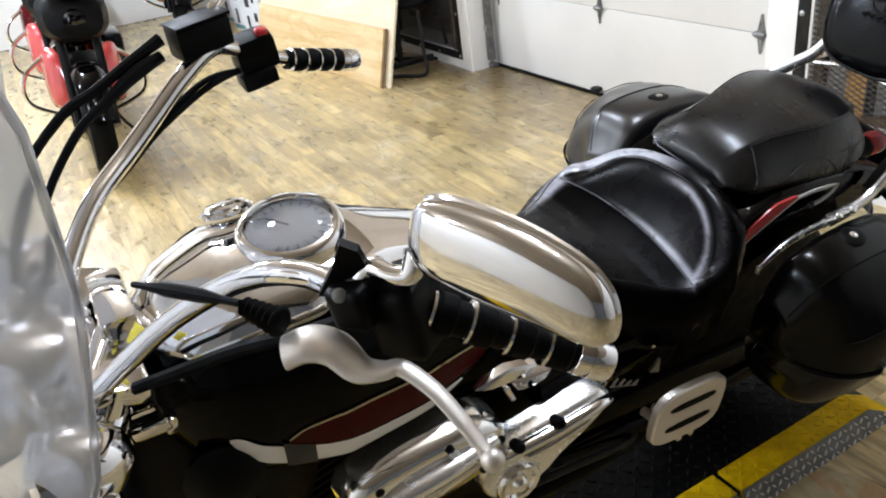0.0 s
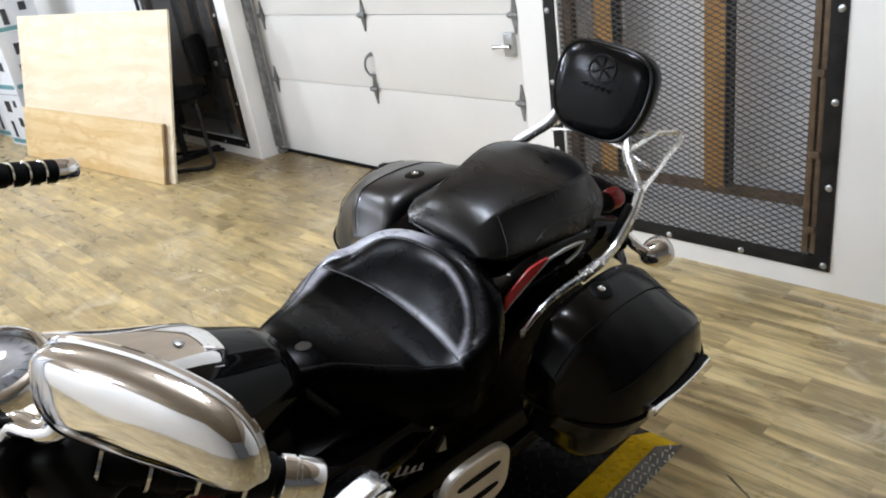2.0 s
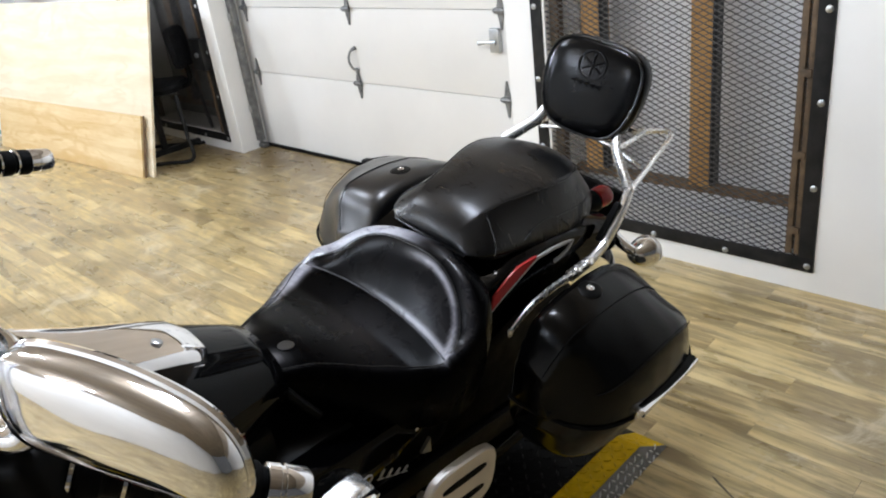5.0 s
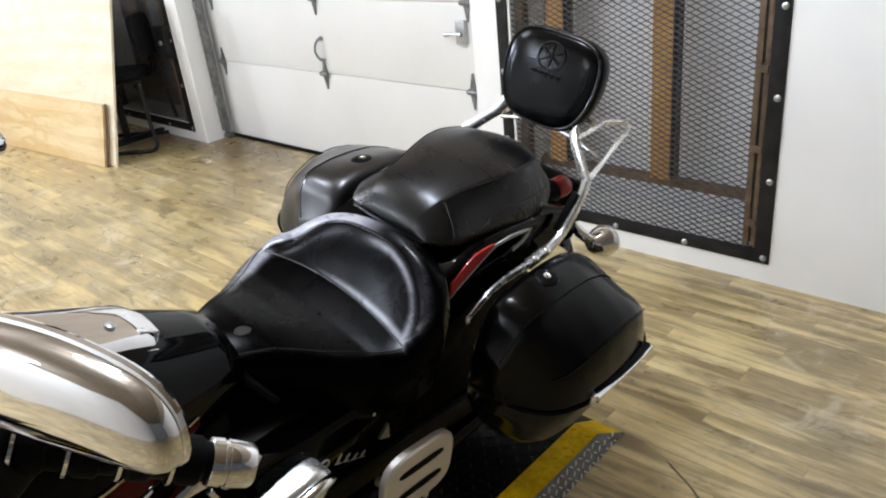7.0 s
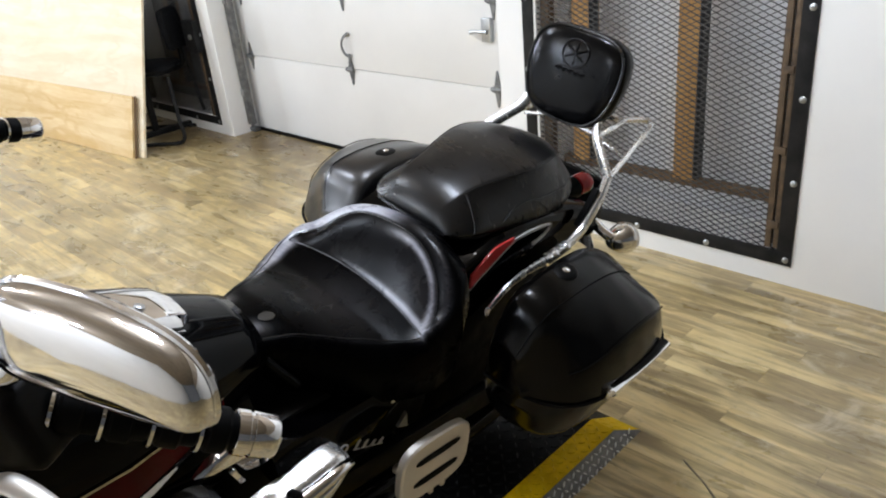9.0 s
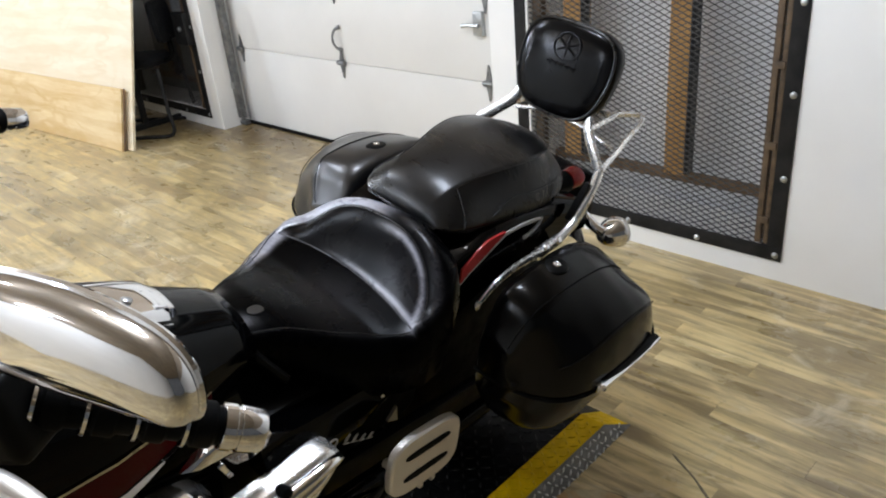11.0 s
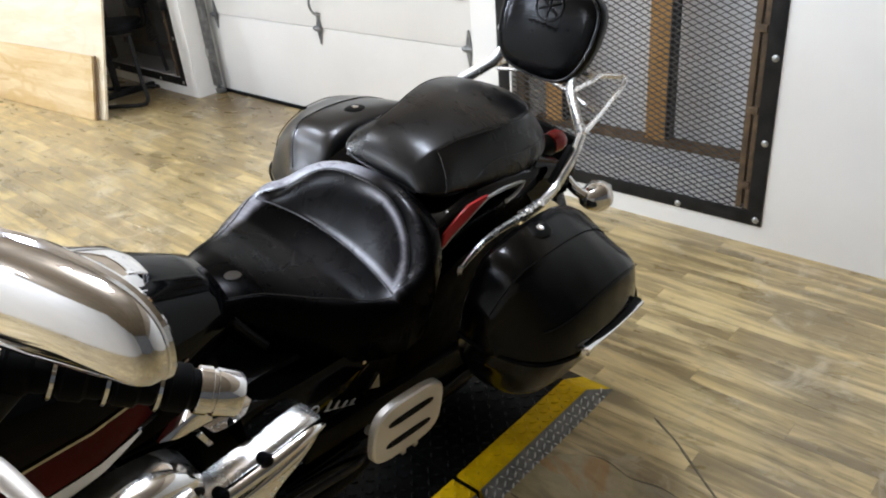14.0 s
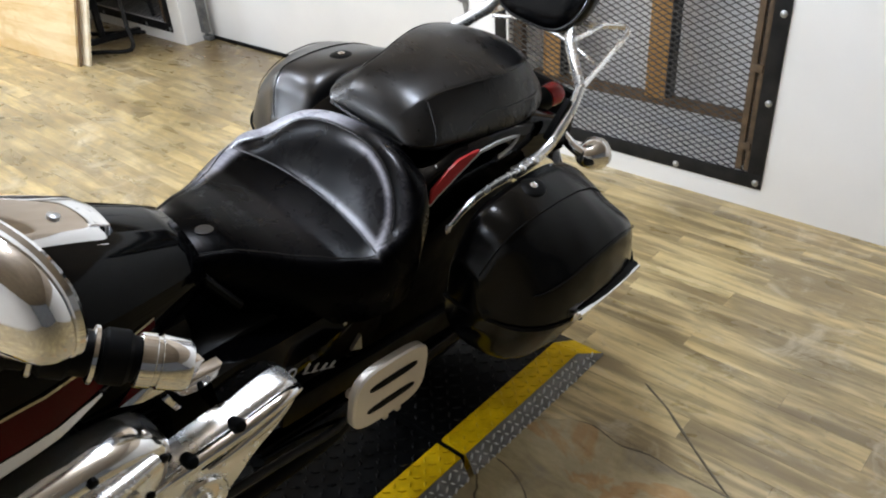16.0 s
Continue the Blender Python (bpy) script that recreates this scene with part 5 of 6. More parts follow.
    part("mirror_glass", loft([oval(mc + mn * o, mu, mv, 0.056, 0.052, 32, 2.5) for o in (0.0055, 0.0075)]), M_darkglass, back, "dark mirror glass")
    part("mirror_stalk", tube([(-0.315, 0.20, 1.27), (-0.325, 0.215, 1.30), (-0.36, 0.26, 1.315), (-0.40, 0.315, 1.315)], [0.011, 0.010, 0.009, 0.010], n=10), M_chrome, back, "chrome mirror stalk")
    sw = part("throttle_housing", box((-0.342, 0.270, 1.203), (0.06, 0.078, 0.068), 0.018, Euler((0.15, 0, 0)).to_matrix()), M_plastic, bike, "black throttle housing with red switch")
    part("kill_switch", box((-0.328, 0.285, 1.238), (0.020, 0.022, 0.018), 0.008, None, 3), M_switchred, sw, "red kill switch")
    part("lower_case", box((-0.328, 0.265, 1.163), (0.05, 0.066, 0.03), 0.008, Euler((0.15, 0, 0)).to_matrix()), M_plastic, sw)
    res = part("brake_reservoir", box((-0.298, 0.176, 1.268), (0.046, 0.096, 0.050), 0.005, Euler((0.05, 0, 0.25)).to_matrix()), M_plastic, bike, "black brake fluid reservoir")
    part("reservoir_lid", box((-0.298, 0.176, 1.296), (0.049, 0.100, 0.006), 0.003, Euler((0.05, 0, 0.25)).to_matrix()), M_plastic, res)
    for dz, dx in ((0.0, 0.0), (0.02, 0.03)):
        part("throttle_cable", tube([(-0.33, 0.235, 1.18), (-0.296 + dx * 0.2, 0.164, 1.19 - dz * 0.5), (-0.250 + dx * 0.1, 0.070, 1.160 - dz * 0.4), (-0.210 + dx * 0.1, 0.004, 1.130 - dz * 0.3), (-0.14, -0.08, 1.10)], 0.0055, n=8), M_rubber, bike)
    part("brake_hose", tube([(-0.299, 0.114, 1.275), (-0.285, 0.059, 1.256), (-0.267, -0.003, 1.232), (-0.246, -0.066, 1.212), (-0.19, -0.15, 1.15), (-0.10, -0.20, 1.05)], [0.011, 0.009, 0.0085, 0.008, 0.007, 0.007], n=8), M_rubber, bike)
    part("brake_hose", tube([(-0.291, 0.107, 1.251), (-0.272, 0.06, 1.241), (-0.246, 0.006, 1.219), (-0.216, -0.053, 1.193), (-0.16, -0.13, 1.12), (-0.08, -0.18, 1.02)], [0.010, 0.012, 0.0085, 0.007, 0.006, 0.006], n=8), M_rubber, bike)


BEND[0] = STEERED
controls()
BEND[0] = None


def front_end():
    # steering head, headlamp shell, passing lamps, fork tubes, clear screen
    part("steering_head", tube([(0, -0.05, 0.86), (0, -0.13, 1.02)], 0.045, n=16, smooth=False), M_paint, bike)
    part("top_yoke", box((0, -0.13, 1.01), (0.28, 0.10, 0.035), 0.014, Euler((-0.4, 0, 0)).to_matrix()), M_chrome, bike)
    for sg in (1, -1):
        part("fork_tube", tube([(sg * 0.115, -0.12, 1.02), (sg * 0.115, -0.46, 0.30)], 0.026, n=16, smooth=False), M_chrome, bike)
        part("fork_cover", tube([(sg * 0.115, -0.145, 0.97), (sg * 0.115, -0.27, 0.70)], 0.034, n=16, smooth=False), M_chrome, bike)
        lamp = part("passing_lamp", lathe([(-0.075, 0.006), (-0.07, 0.025), (-0.045, 0.048), (-0.01, 0.06), (0.02, 0.062), (0.03, 0.06)], (sg * 0.20, -0.20, 0.985), (0, -1, 0), 24), M_chrome, bike, "chrome passing lamp shell")
        part("lamp_lens", lathe([(0.028, 0.058), (0.04, 0.045), (0.046, 0.02), (0.047, 0.003)], (sg * 0.20, -0.20, 0.985), (0, -1, 0), 20), M_amber, lamp)
        part("front_signal", lathe([(-0.05, 0.006), (-0.04, 0.022), (-0.01, 0.036), (0.02, 0.038)], (sg * 0.29, -0.17, 0.95), (0, -1, 0), 18), M_chrome, bike)
    part("lamp_bar", tube([(-0.29, -0.165, 0.95), (-0.12, -0.17, 0.975), (0.12, -0.17, 0.975), (0.29, -0.165, 0.95)], 0.012, n=10), M_chrome, bike)
    hl = part("headlamp_shell", lathe([(-0.14, 0.01), (-0.13, 0.04), (-0.09, 0.075), (-0.03, 0.092), (0.03, 0.098), (0.05, 0.098)], (0, -0.26, 0.97), (0, -1, -0.05), 28), M_chrome, bike, "large chrome headlamp shell")
    part("headlamp_lens", lathe([(0.048, 0.094), (0.065, 0.07), (0.075, 0.03), (0.076, 0.003)], (0, -0.26, 0.97), (0, -1, -0.05), 28), M_amber, hl)
    part("sticker", box((0.095, -0.075, 1.055), (0.03, 0.03, 0.002), 0.0005, Euler((0.9, 0.2, 0.4)).to_matrix()), M_tag, bike, "yellow inspection sticker")
    # the curved clear screen
    rings = []
    for k in range(17):
        z = lerp(k, [(0, 0.80), (16, 1.62)])
        w = lerp(z, [(0.80, 0.19), (0.90, 0.26), (1.05, 0.288), (1.3, 0.292), (1.5, 0.27), (1.58, 0.21), (1.62, 0.10)])
        ring = []
        for j in range(21):
            s = -1 + j / 10
            ring.append((w * s, -0.40 + 0.195 * (z - 0.8) + 0.20 * (w * s / 0.3) ** 2, z))
        rings.append(ring)
    back = [[(x, y + 0.004, z) for x, y, z in r] for r in rings]
    bm = bmesh.new()
    full = [r + b[::-1] for r, b in zip(rings, back)]
    add_loft(bm, full)
    ws = part("windscreen", bm, M_screen, bike, "clear curved windscreen", angle=60)
    ws.visible_shadow = False
    part("screen_edge", tube([rings[k][-1] for k in range(17)], 0.0045, n=6, per=1), M_screen, ws)
    part("screen_mount", tube([(-0.2, -0.2, 0.92), (0, -0.26, 0.94), (0.2, -0.2, 0.92)], 0.008, n=8), M_chrome, bike)
    for sg in (1, -1):
        part("mount_arm", tube([(sg * 0.115, -0.16, 0.93), (sg * 0.17, -0.20, 1.05), (sg * 0.19, -0.21, 1.15)], 0.008, n=8), M_chrome, bike)
    part("neck_cover", loft([oval((0, y, z), (1, 0, 0), (0, 0.25, 1), a, b, 24, 3.0) for y, z, a, b in ((-0.16, 0.80, 0.07, 0.12), (-0.12, 0.78, 0.12, 0.17), (-0.02, 0.74, 0.15, 0.19), (0.08, 0.68, 0.15, 0.18), (0.12, 0.66, 0.12, 0.15))]), M_plastic, bike, "black neck and coil cover")
    part("horn_cover", lathe([(0, 0.055), (0.02, 0.06), (0.035, 0.05), (0.045, 0.02), (0.046, 0.004)], (0.155, -0.03, 0.80), (1, -0.2, 0.2), 24), M_plastic, bike)
    part("chrome_clip", box((0.115, -0.10, 0.905), (0.02, 0.055, 0.02), 0.006, Euler((0.2, 0, -0.2)).to_matrix()), M_chrome, bike)
    part("chrome_clip", box((0.105, -0.11, 0.935), (0.015, 0.05, 0.008), 0.003, Euler((0.2, 0, -0.2)).to_matrix()), M_chrome, bike)
    # front fender and wheel
    w = part("front_wheel", lathe([(-0.06, 0.20), (-0.062, 0.26), (-0.04, 0.31), (0, 0.325), (0.04, 0.31), (0.062, 0.26), (0.06, 0.20)], (0, -0.50, 0.325), (1, 0, 0), 40), M_rubber, bike, "front wheel with black tyre")
    part("rim", lathe([(-0.045, 0.05), (-0.035, 0.06), (-0.03, 0.19), (-0.06, 0.215), (0.06, 0.215), (0.03, 0.19), (0.035, 0.06), (0.045, 0.05)], (0, -0.50, 0.325), (1, 0, 0), 32), M_chrome, w)
    rings = []
    for k in range(19):
        a = radians(20 + 150 * k / 18)
        d = Vector((0, -math.cos(a), math.sin(a)))
        rings.append([Vector((0, -0.50, 0.325)) + d * (0.385 - 0.05 * abs(t) ** 3) + Vector((0.105 * t, 0, 0)) for t in np.linspace(-1, 1, 11)])
    part("front_fender", loft(rings, cap=False, closed=False), M_paint, bike, "gloss black front fender")


front_end()


def engine():
    part("frame_tube", tube([(0.12, -0.05, 0.80), (0.16, 0.05, 0.55), (0.17, 0.2, 0.30), (0.17, 0.7, 0.27), (0.15, 1.0, 0.40)], 0.018, n=10), M_paint, bike)
    part("frame_tube", tube([(-0.12, -0.05, 0.80), (-0.16, 0.05, 0.55), (-0.17, 0.2, 0.30), (-0.17, 0.7, 0.27), (-0.15, 1.0, 0.40)], 0.018, n=10), M_paint, bike)
    part("crankcase", loft([oval((0, y, z), (1, 0, 0), (0, 0, 1), a, b, 24, 3.2) for y, z, a, b in ((0.08, 0.40, 0.12, 0.10), (0.14, 0.42, 0.165, 0.15), (0.30, 0.43, 0.175, 0.165), (0.48, 0.42, 0.17, 0.16), (0.60, 0.42, 0.15, 0.13))]), M_plastic, bike)
    # two finned cylinders in a V
    for y0, y1 in ((0.20, 0.10), (0.38, 0.47)):
        cyl = part("cylinder", tube([(0, y0, 0.52), (0, y1, 0.75)], 0.075, n=16, smooth=False), M_plastic, bike, "black finned engine cylinder")
        for k in range(11):
            t = k / 10
            y, z = y0 + (y1 - y0) * t, 0.54 + 0.20 * t
            part("fin", box((0, y, z), (0.23, 0.16, 0.008), 0.002, Euler((-(y1 - y0) * 2.2, 0, 0)).to_matrix()), M_plastic, cyl)
        part("rocker_cover", box((0, y1, 0.765), (0.22, 0.15, 0.05), 0.02), M_plastic, bike)
    part("air_box", box((0, 0.62, 0.60), (0.30, 0.30, 0.22), 0.05), M_plastic, bike)
    part("battery_box", box((0, 0.86, 0.56), (0.28, 0.26, 0.26), 0.04), M_plastic, bike)
    part("under_tank_cover", box((0, 0.30, 0.735), (0.26, 0.50, 0.10), 0.03), M_plastic, bike)
    part("belt_guard", box((0.165, 0.95, 0.42), (0.03, 0.55, 0.07), 0.012, Euler((-0.12, 0, 0)).to_matrix()), M_plastic, bike)
    # left chrome covers
    def cover(name, rows, label):
        rings = [oval((x, y, z), (0, math.cos(t), math.sin(t)), (0, -math.sin(t), math.cos(t)), a, b, 28, 2.6) for x, y, z, a, b, t in rows]
        return part(name, loft(rings), M_polished, bike, label, angle=50)
    c1 = cover("generator_cover", [(0.17, 0.275, 0.655, 0.155, 0.080, 0.0), (0.225, 0.275, 0.655, 0.155, 0.080, 0.0), (0.243, 0.275, 0.655, 0.147, 0.073, 0.0), (0.250, 0.275, 0.655, 0.125, 0.055, 0.0), (0.250, 0.275, 0.655, 0.02, 0.010, 0.0)], "polished chrome engine side cover")
    part("cover_rib", tube([(0.250, 0.165, 0.668), (0.258, 0.22, 0.678), (0.260, 0.30, 0.688), (0.252, 0.395, 0.690)], [0.010, 0.020, 0.020, 0.012], n=12, flat=0.8), M_satin, c1)
    part("cover_slot", tube([(0.2515, 0.20, 0.645), (0.2535, 0.28, 0.652), (0.2515, 0.37, 0.662)], [0.002, 0.006, 0.003], n=8, flat=0.5), M_plastic, c1)
    part("lower_rib", tube([(0.2500, 0.17, 0.622), (0.2535, 0.26, 0.620), (0.2520, 0.36, 0.638)], [0.004, 0.008, 0.004], n=8), M_chrome, c1)
    for k in range(6):
        a = 2 * math.pi * k / 6 + 0.3
        part("cover_bolt", lathe([(0, 0.008), (0.008, 0.008), (0.010, 0.005)], (0.243, 0.275 + 0.137 * math.cos(a), 0.655 + 0.066 * math.sin(a)), (1, 0, 0), 8), M_plastic, c1)
    shape = [(q.x, q.y) for q in rounded([(y, z, 0) for y, z in ((0.366, 0.585), (0.385, 0.622), (0.44, 0.640), (0.53, 0.648), (0.615, 0.656), (0.655, 0.650), (0.668, 0.618), (0.622, 0.568), (0.565, 0.535), (0.525, 0.490), (0.490, 0.458), (0.440, 0.455), (0.400, 0.485), (0.378, 0.53))], 2)]
    sy, sz = 0.50, 0.575

    def inset(x, ky, kz):
        return [(x, sy + (y - sy) * ky, sz + (z - sz) * kz) for y, z in shape]
    c2 = part("pulley_cover", loft([inset(0.20, 1, 1), inset(0.238, 1, 1), inset(0.246, 0.98, 0.95), inset(0.249, 0.94, 0.88), inset(0.247, 0.90, 0.80), inset(0.245, 0.5, 0.4)]), M_satin, bike, "chrome drive pulley cover", angle=50)
    part("top_ridge", tube([(0.244, 0.385, 0.606), (0.252, 0.44, 0.624), (0.256, 0.54, 0.632), (0.256, 0.62, 0.640), (0.250, 0.655, 0.634)], [0.010, 0.015, 0.016, 0.014, 0.010], n=12, flat=0.8), M_chrome, c2)
    part("lower_ridge", tube([(0.246, 0.475, 0.572), (0.252, 0.53, 0.588), (0.254, 0.60, 0.606), (0.248, 0.65, 0.622)], [0.006, 0.011, 0.011, 0.006], n=10), M_chrome, c2)
    part("cover_slot", tube([(0.2505, 0.46, 0.594), (0.2525, 0.55, 0.611), (0.2525, 0.615, 0.622)], 0.0045, n=8, flat=0.6), M_plastic, c2)
    for yy, zz in ((0.442, 0.636), (0.53, 0.646)):
        part("rubber_stop", lathe([(-0.012, 0.011), (0.008, 0.012), (0.014, 0.009), (0.016, 0.004)], (0.252, yy, zz), (1, 0, 0.5), 12), M_rubber, c2)
    part("pulley_boss", lathe([(-0.006, 0.050), (0.006, 0.049), (0.012, 0.044), (0.010, 0.036), (0.004, 0.032), (0.004, 0.020), (0.014, 0.017), (0.020, 0.012), (0.022, 0.004)], (0.246, 0.455, 0.510), (1, 0, 0.1), 28), M_polished, c2)
    for ring in (((0.38, 0.776), (0.444, 0.792), (0.515, 0.772), (0.50, 0.752), (0.45, 0.758), (0.40, 0.764)), ((0.455, 0.752), (0.50, 0.748), (0.545, 0.742), (0.535, 0.722), (0.50, 0.712), (0.47, 0.722)), ((0.44, 0.742), (0.452, 0.742), (0.468, 0.700), (0.458, 0.698))):
        part("chrome_fitting", loft([[(x, y, z) for y, z in ring] for x in (0.188, 0.204)] + [[(0.209, sum(q[0] for q in ring) / len(ring) + 0.8 * (y - sum(q[0] for q in ring) / len(ring)), sum(q[1] for q in ring) / len(ring) + 0.7 * (z - sum(q[1] for q in ring) / len(ring))) for y, z in ring]]), M_chrome, bike)
    part("tank_badge_plate", box((0.10, -0.06, 0.90), (0.05, 0.05, 0.03), 0.006), M_chrome, bike)
    # side panel under the seat
    sp = part("side_panel", loft([[(0.10, y, zt), (0.190, y, zt - 0.004), (0.2055, y, (zt + zb) / 2), (0.19, y, zb), (0.10, y, zb)] for y, zt, zb in ((0.53, 0.70, 0.62), (0.58, 0.70, 0.585), (0.66, 0.69, 0.565), (0.76, 0.685, 0.575), (0.83, 0.68, 0.61), (0.90, 0.675, 0.64))]), M_paint, bike, "gloss black side panel with maker's lettering")
    bm = bmesh.new()
    for k, h in enumerate((0.021, 0.016, 0.010, 0.011)):
        y, z = 0.703 + 0.0205 * k, 0.590 - 0.0105 * k
        add_tube(bm, [(0.2085, y, z), (0.2085, y + 0.006, z + h * 0.5), (0.2085, y + 0.014, z + h * 0.9)], [0.0018, 0.0030, 0.0018], n=6, flat=0.7)
        add_tube(bm, [(0.2085, y - 0.004, z + 0.003), (0.2085, y + 0.012, z - 0.005)], 0.0014, n=5, smooth=False)
    part("lettering_bars", bm, M_text, sp, "pale grey lettering shapes")
    part("round_mark", tube([(0.2085, 0.674 + 0.011 * math.cos(t), 0.614 + 0.010 * math.sin(t)) for t in np.linspace(0, 2 * math.pi, 16, endpoint=False)], 0.0018, n=5, per=1, closed=True), M_text, sp)
    part("panel_bolt", lathe([(0, 0.006), (0.004, 0.006), (0.006, 0.003)], (0.205, 0.80, 0.655), (1, 0, 0), 8), M_chrome, sp)
    part("side_bracket", loft([[(x, 0.86, 0.50), (x, 0.885, 0.53), (x, 0.89, 0.485)] for x in (0.16, 0.168)]), M_galv, bike)
    part("swing_arm", tube([(0.16, 0.62, 0.36), (0.165, 0.95, 0.33), (0.165, 1.30, 0.325)], 0.035, n=12), M_paint, bike)
    part("lower_rail", tube([(0.17, 0.35, 0.33), (0.19, 0.55, 0.31), (0.19, 0.8, 0.30), (0.17, 0.95, 0.34)], 0.016, n=10), M_plastic, bike)
    w = part("rear_wheel", lathe([(-0.075, 0.20), (-0.078, 0.26), (-0.05, 0.315), (0, 0.33), (0.05, 0.315), (0.078, 0.26), (0.075, 0.20)], (0, 1.30, 0.33), (1, 0, 0), 40), M_rubber, bike, "rear wheel with black tyre")
    part("rim", lathe([(-0.05, 0.05), (-0.035, 0.06), (-0.03, 0.19), (-0.07, 0.215), (0.07, 0.215), (0.03, 0.19), (0.035, 0.06), (0.05, 0.05)], (0, 1.30, 0.33), (1, 0, 0), 32), M_chrome, w)
    # folded-up passenger footboard with two slots
    c = Vector((0.298, 0.836, 0.532))
    u = Vector((-0.02, 1.0, -0.16)).normalized()
    v = Vector((-0.10, 0.0, 1.0))
    v = (v - u * v.dot(u)).normalized()
    nrm = u.cross(v)
    nrm = nrm if nrm.x > 0 else -nrm
    def fb(s, off, a=0.102, b=0.069):
        return oval(c + nrm * off, u, v, a * s, b * s + (s - 1) * 0.03, 32, 3.6)
    board = part("passenger_footboard", loft([fb(0.97, -0.012), fb(1.0, -0.009), fb(1.0, 0.004), fb(0.965, 0.008), fb(0.5, 0.008)]), M_alu, bike, "brushed metal passenger footboard folded up")
    for s in (-1, 1):
        part("rubber_slot", loft([oval(c + v * 0.026 * s + nrm * o, u, v, 0.066, 0.0085, 24, 3.0) for o in (0.006, 0.0095)]), M_rubber, board)
    for o in (-0.002, 0.034):
        part("hinge_tab", box(c - v * 0.070 + u * o, (0.010, 0.012, 0.030), 0.003), M_alu, board)
    part("hinge_arm", tube([c - v * 0.05 - nrm * 0.005, c - v * 0.075 - nrm * 0.02, c - v * 0.085 - nrm * 0.10], 0.011, n=8), M_alu, bike)
    part("hinge_arm", tube([c - v * 0.05 + u * 0.035 - nrm * 0.005, c - v * 0.075 + u * 0.035 - nrm * 0.02, c - v * 0.085 + u * 0.03 - nrm * 0.10], 0.009, n=8), M_alu, bike)
    part("stand_linkage", tube([(0.235, 0.40, 0.455), (0.24, 0.487, 0.458), (0.24, 0.57, 0.444), (0.235, 0.662, 0.418), (0.215, 0.777, 0.360), (0.19, 0.83, 0.33)], 0.009, n=10), M_steelblack, bike, "thin black bent tube beside the engine")
    # side stand
    part("side_stand", tube([(0.17, 0.56, 0.30), (0.26, 0.50, 0.17), (0.36, 0.42, -0.015), (0.385, 0.41, -0.052)], [0.016, 0.014, 0.013, 0.020], n=10), M_steelblack, bike, "black steel side stand")
    part("exhaust", tube([(-0.20, 0.1, 0.5), (-0.24, 0.2, 0.32), (-0.25, 0.7, 0.28), (-0.27, 1.5, 0.30)], [0.025, 0.03, 0.045, 0.048], n=14), M_chrome, bike)


engine()


# ---- the display platform ----
def lugs(bm, x0, x1, y0, y1, place, step=0.028):
    """Raised bars of tread plate, turned by turns; place(a, b) gives the point and its normal frame."""
    i = 0
    a = x0 + step / 2
    while a < x1:
        j = 0
        b = y0 + step / 2
        while b < y1:
            o, ua, ub, n = place(a, b)
            ang = radians(45 if (i + j) % 2 else -45)
            d = ua * math.cos(ang) + ub * math.sin(ang)
            e = n.cross(d)
            L, W, H = step * 0.44, step * 0.135, 0.0036
            q = [o + d * L, o + e * W, o - d * L, o - e * W]
            t = [o + (d * L * 0.72) + n * H, o + e * W * 0.6 + n * H, o - (d * L * 0.72) + n * H, o - e * W * 0.6 + n * H]
            vs = [bm.verts.new(p) for p in q + t]
            bm.faces.new(vs[4:]).material_index = 1
            for k in range(4):
                bm.faces.new((vs[k], vs[(k + 1) % 4], vs[4 + (k + 1) % 4], vs[4 + k])).material_index = 1
            b += step
            j += 1
        a += step
        i += 1


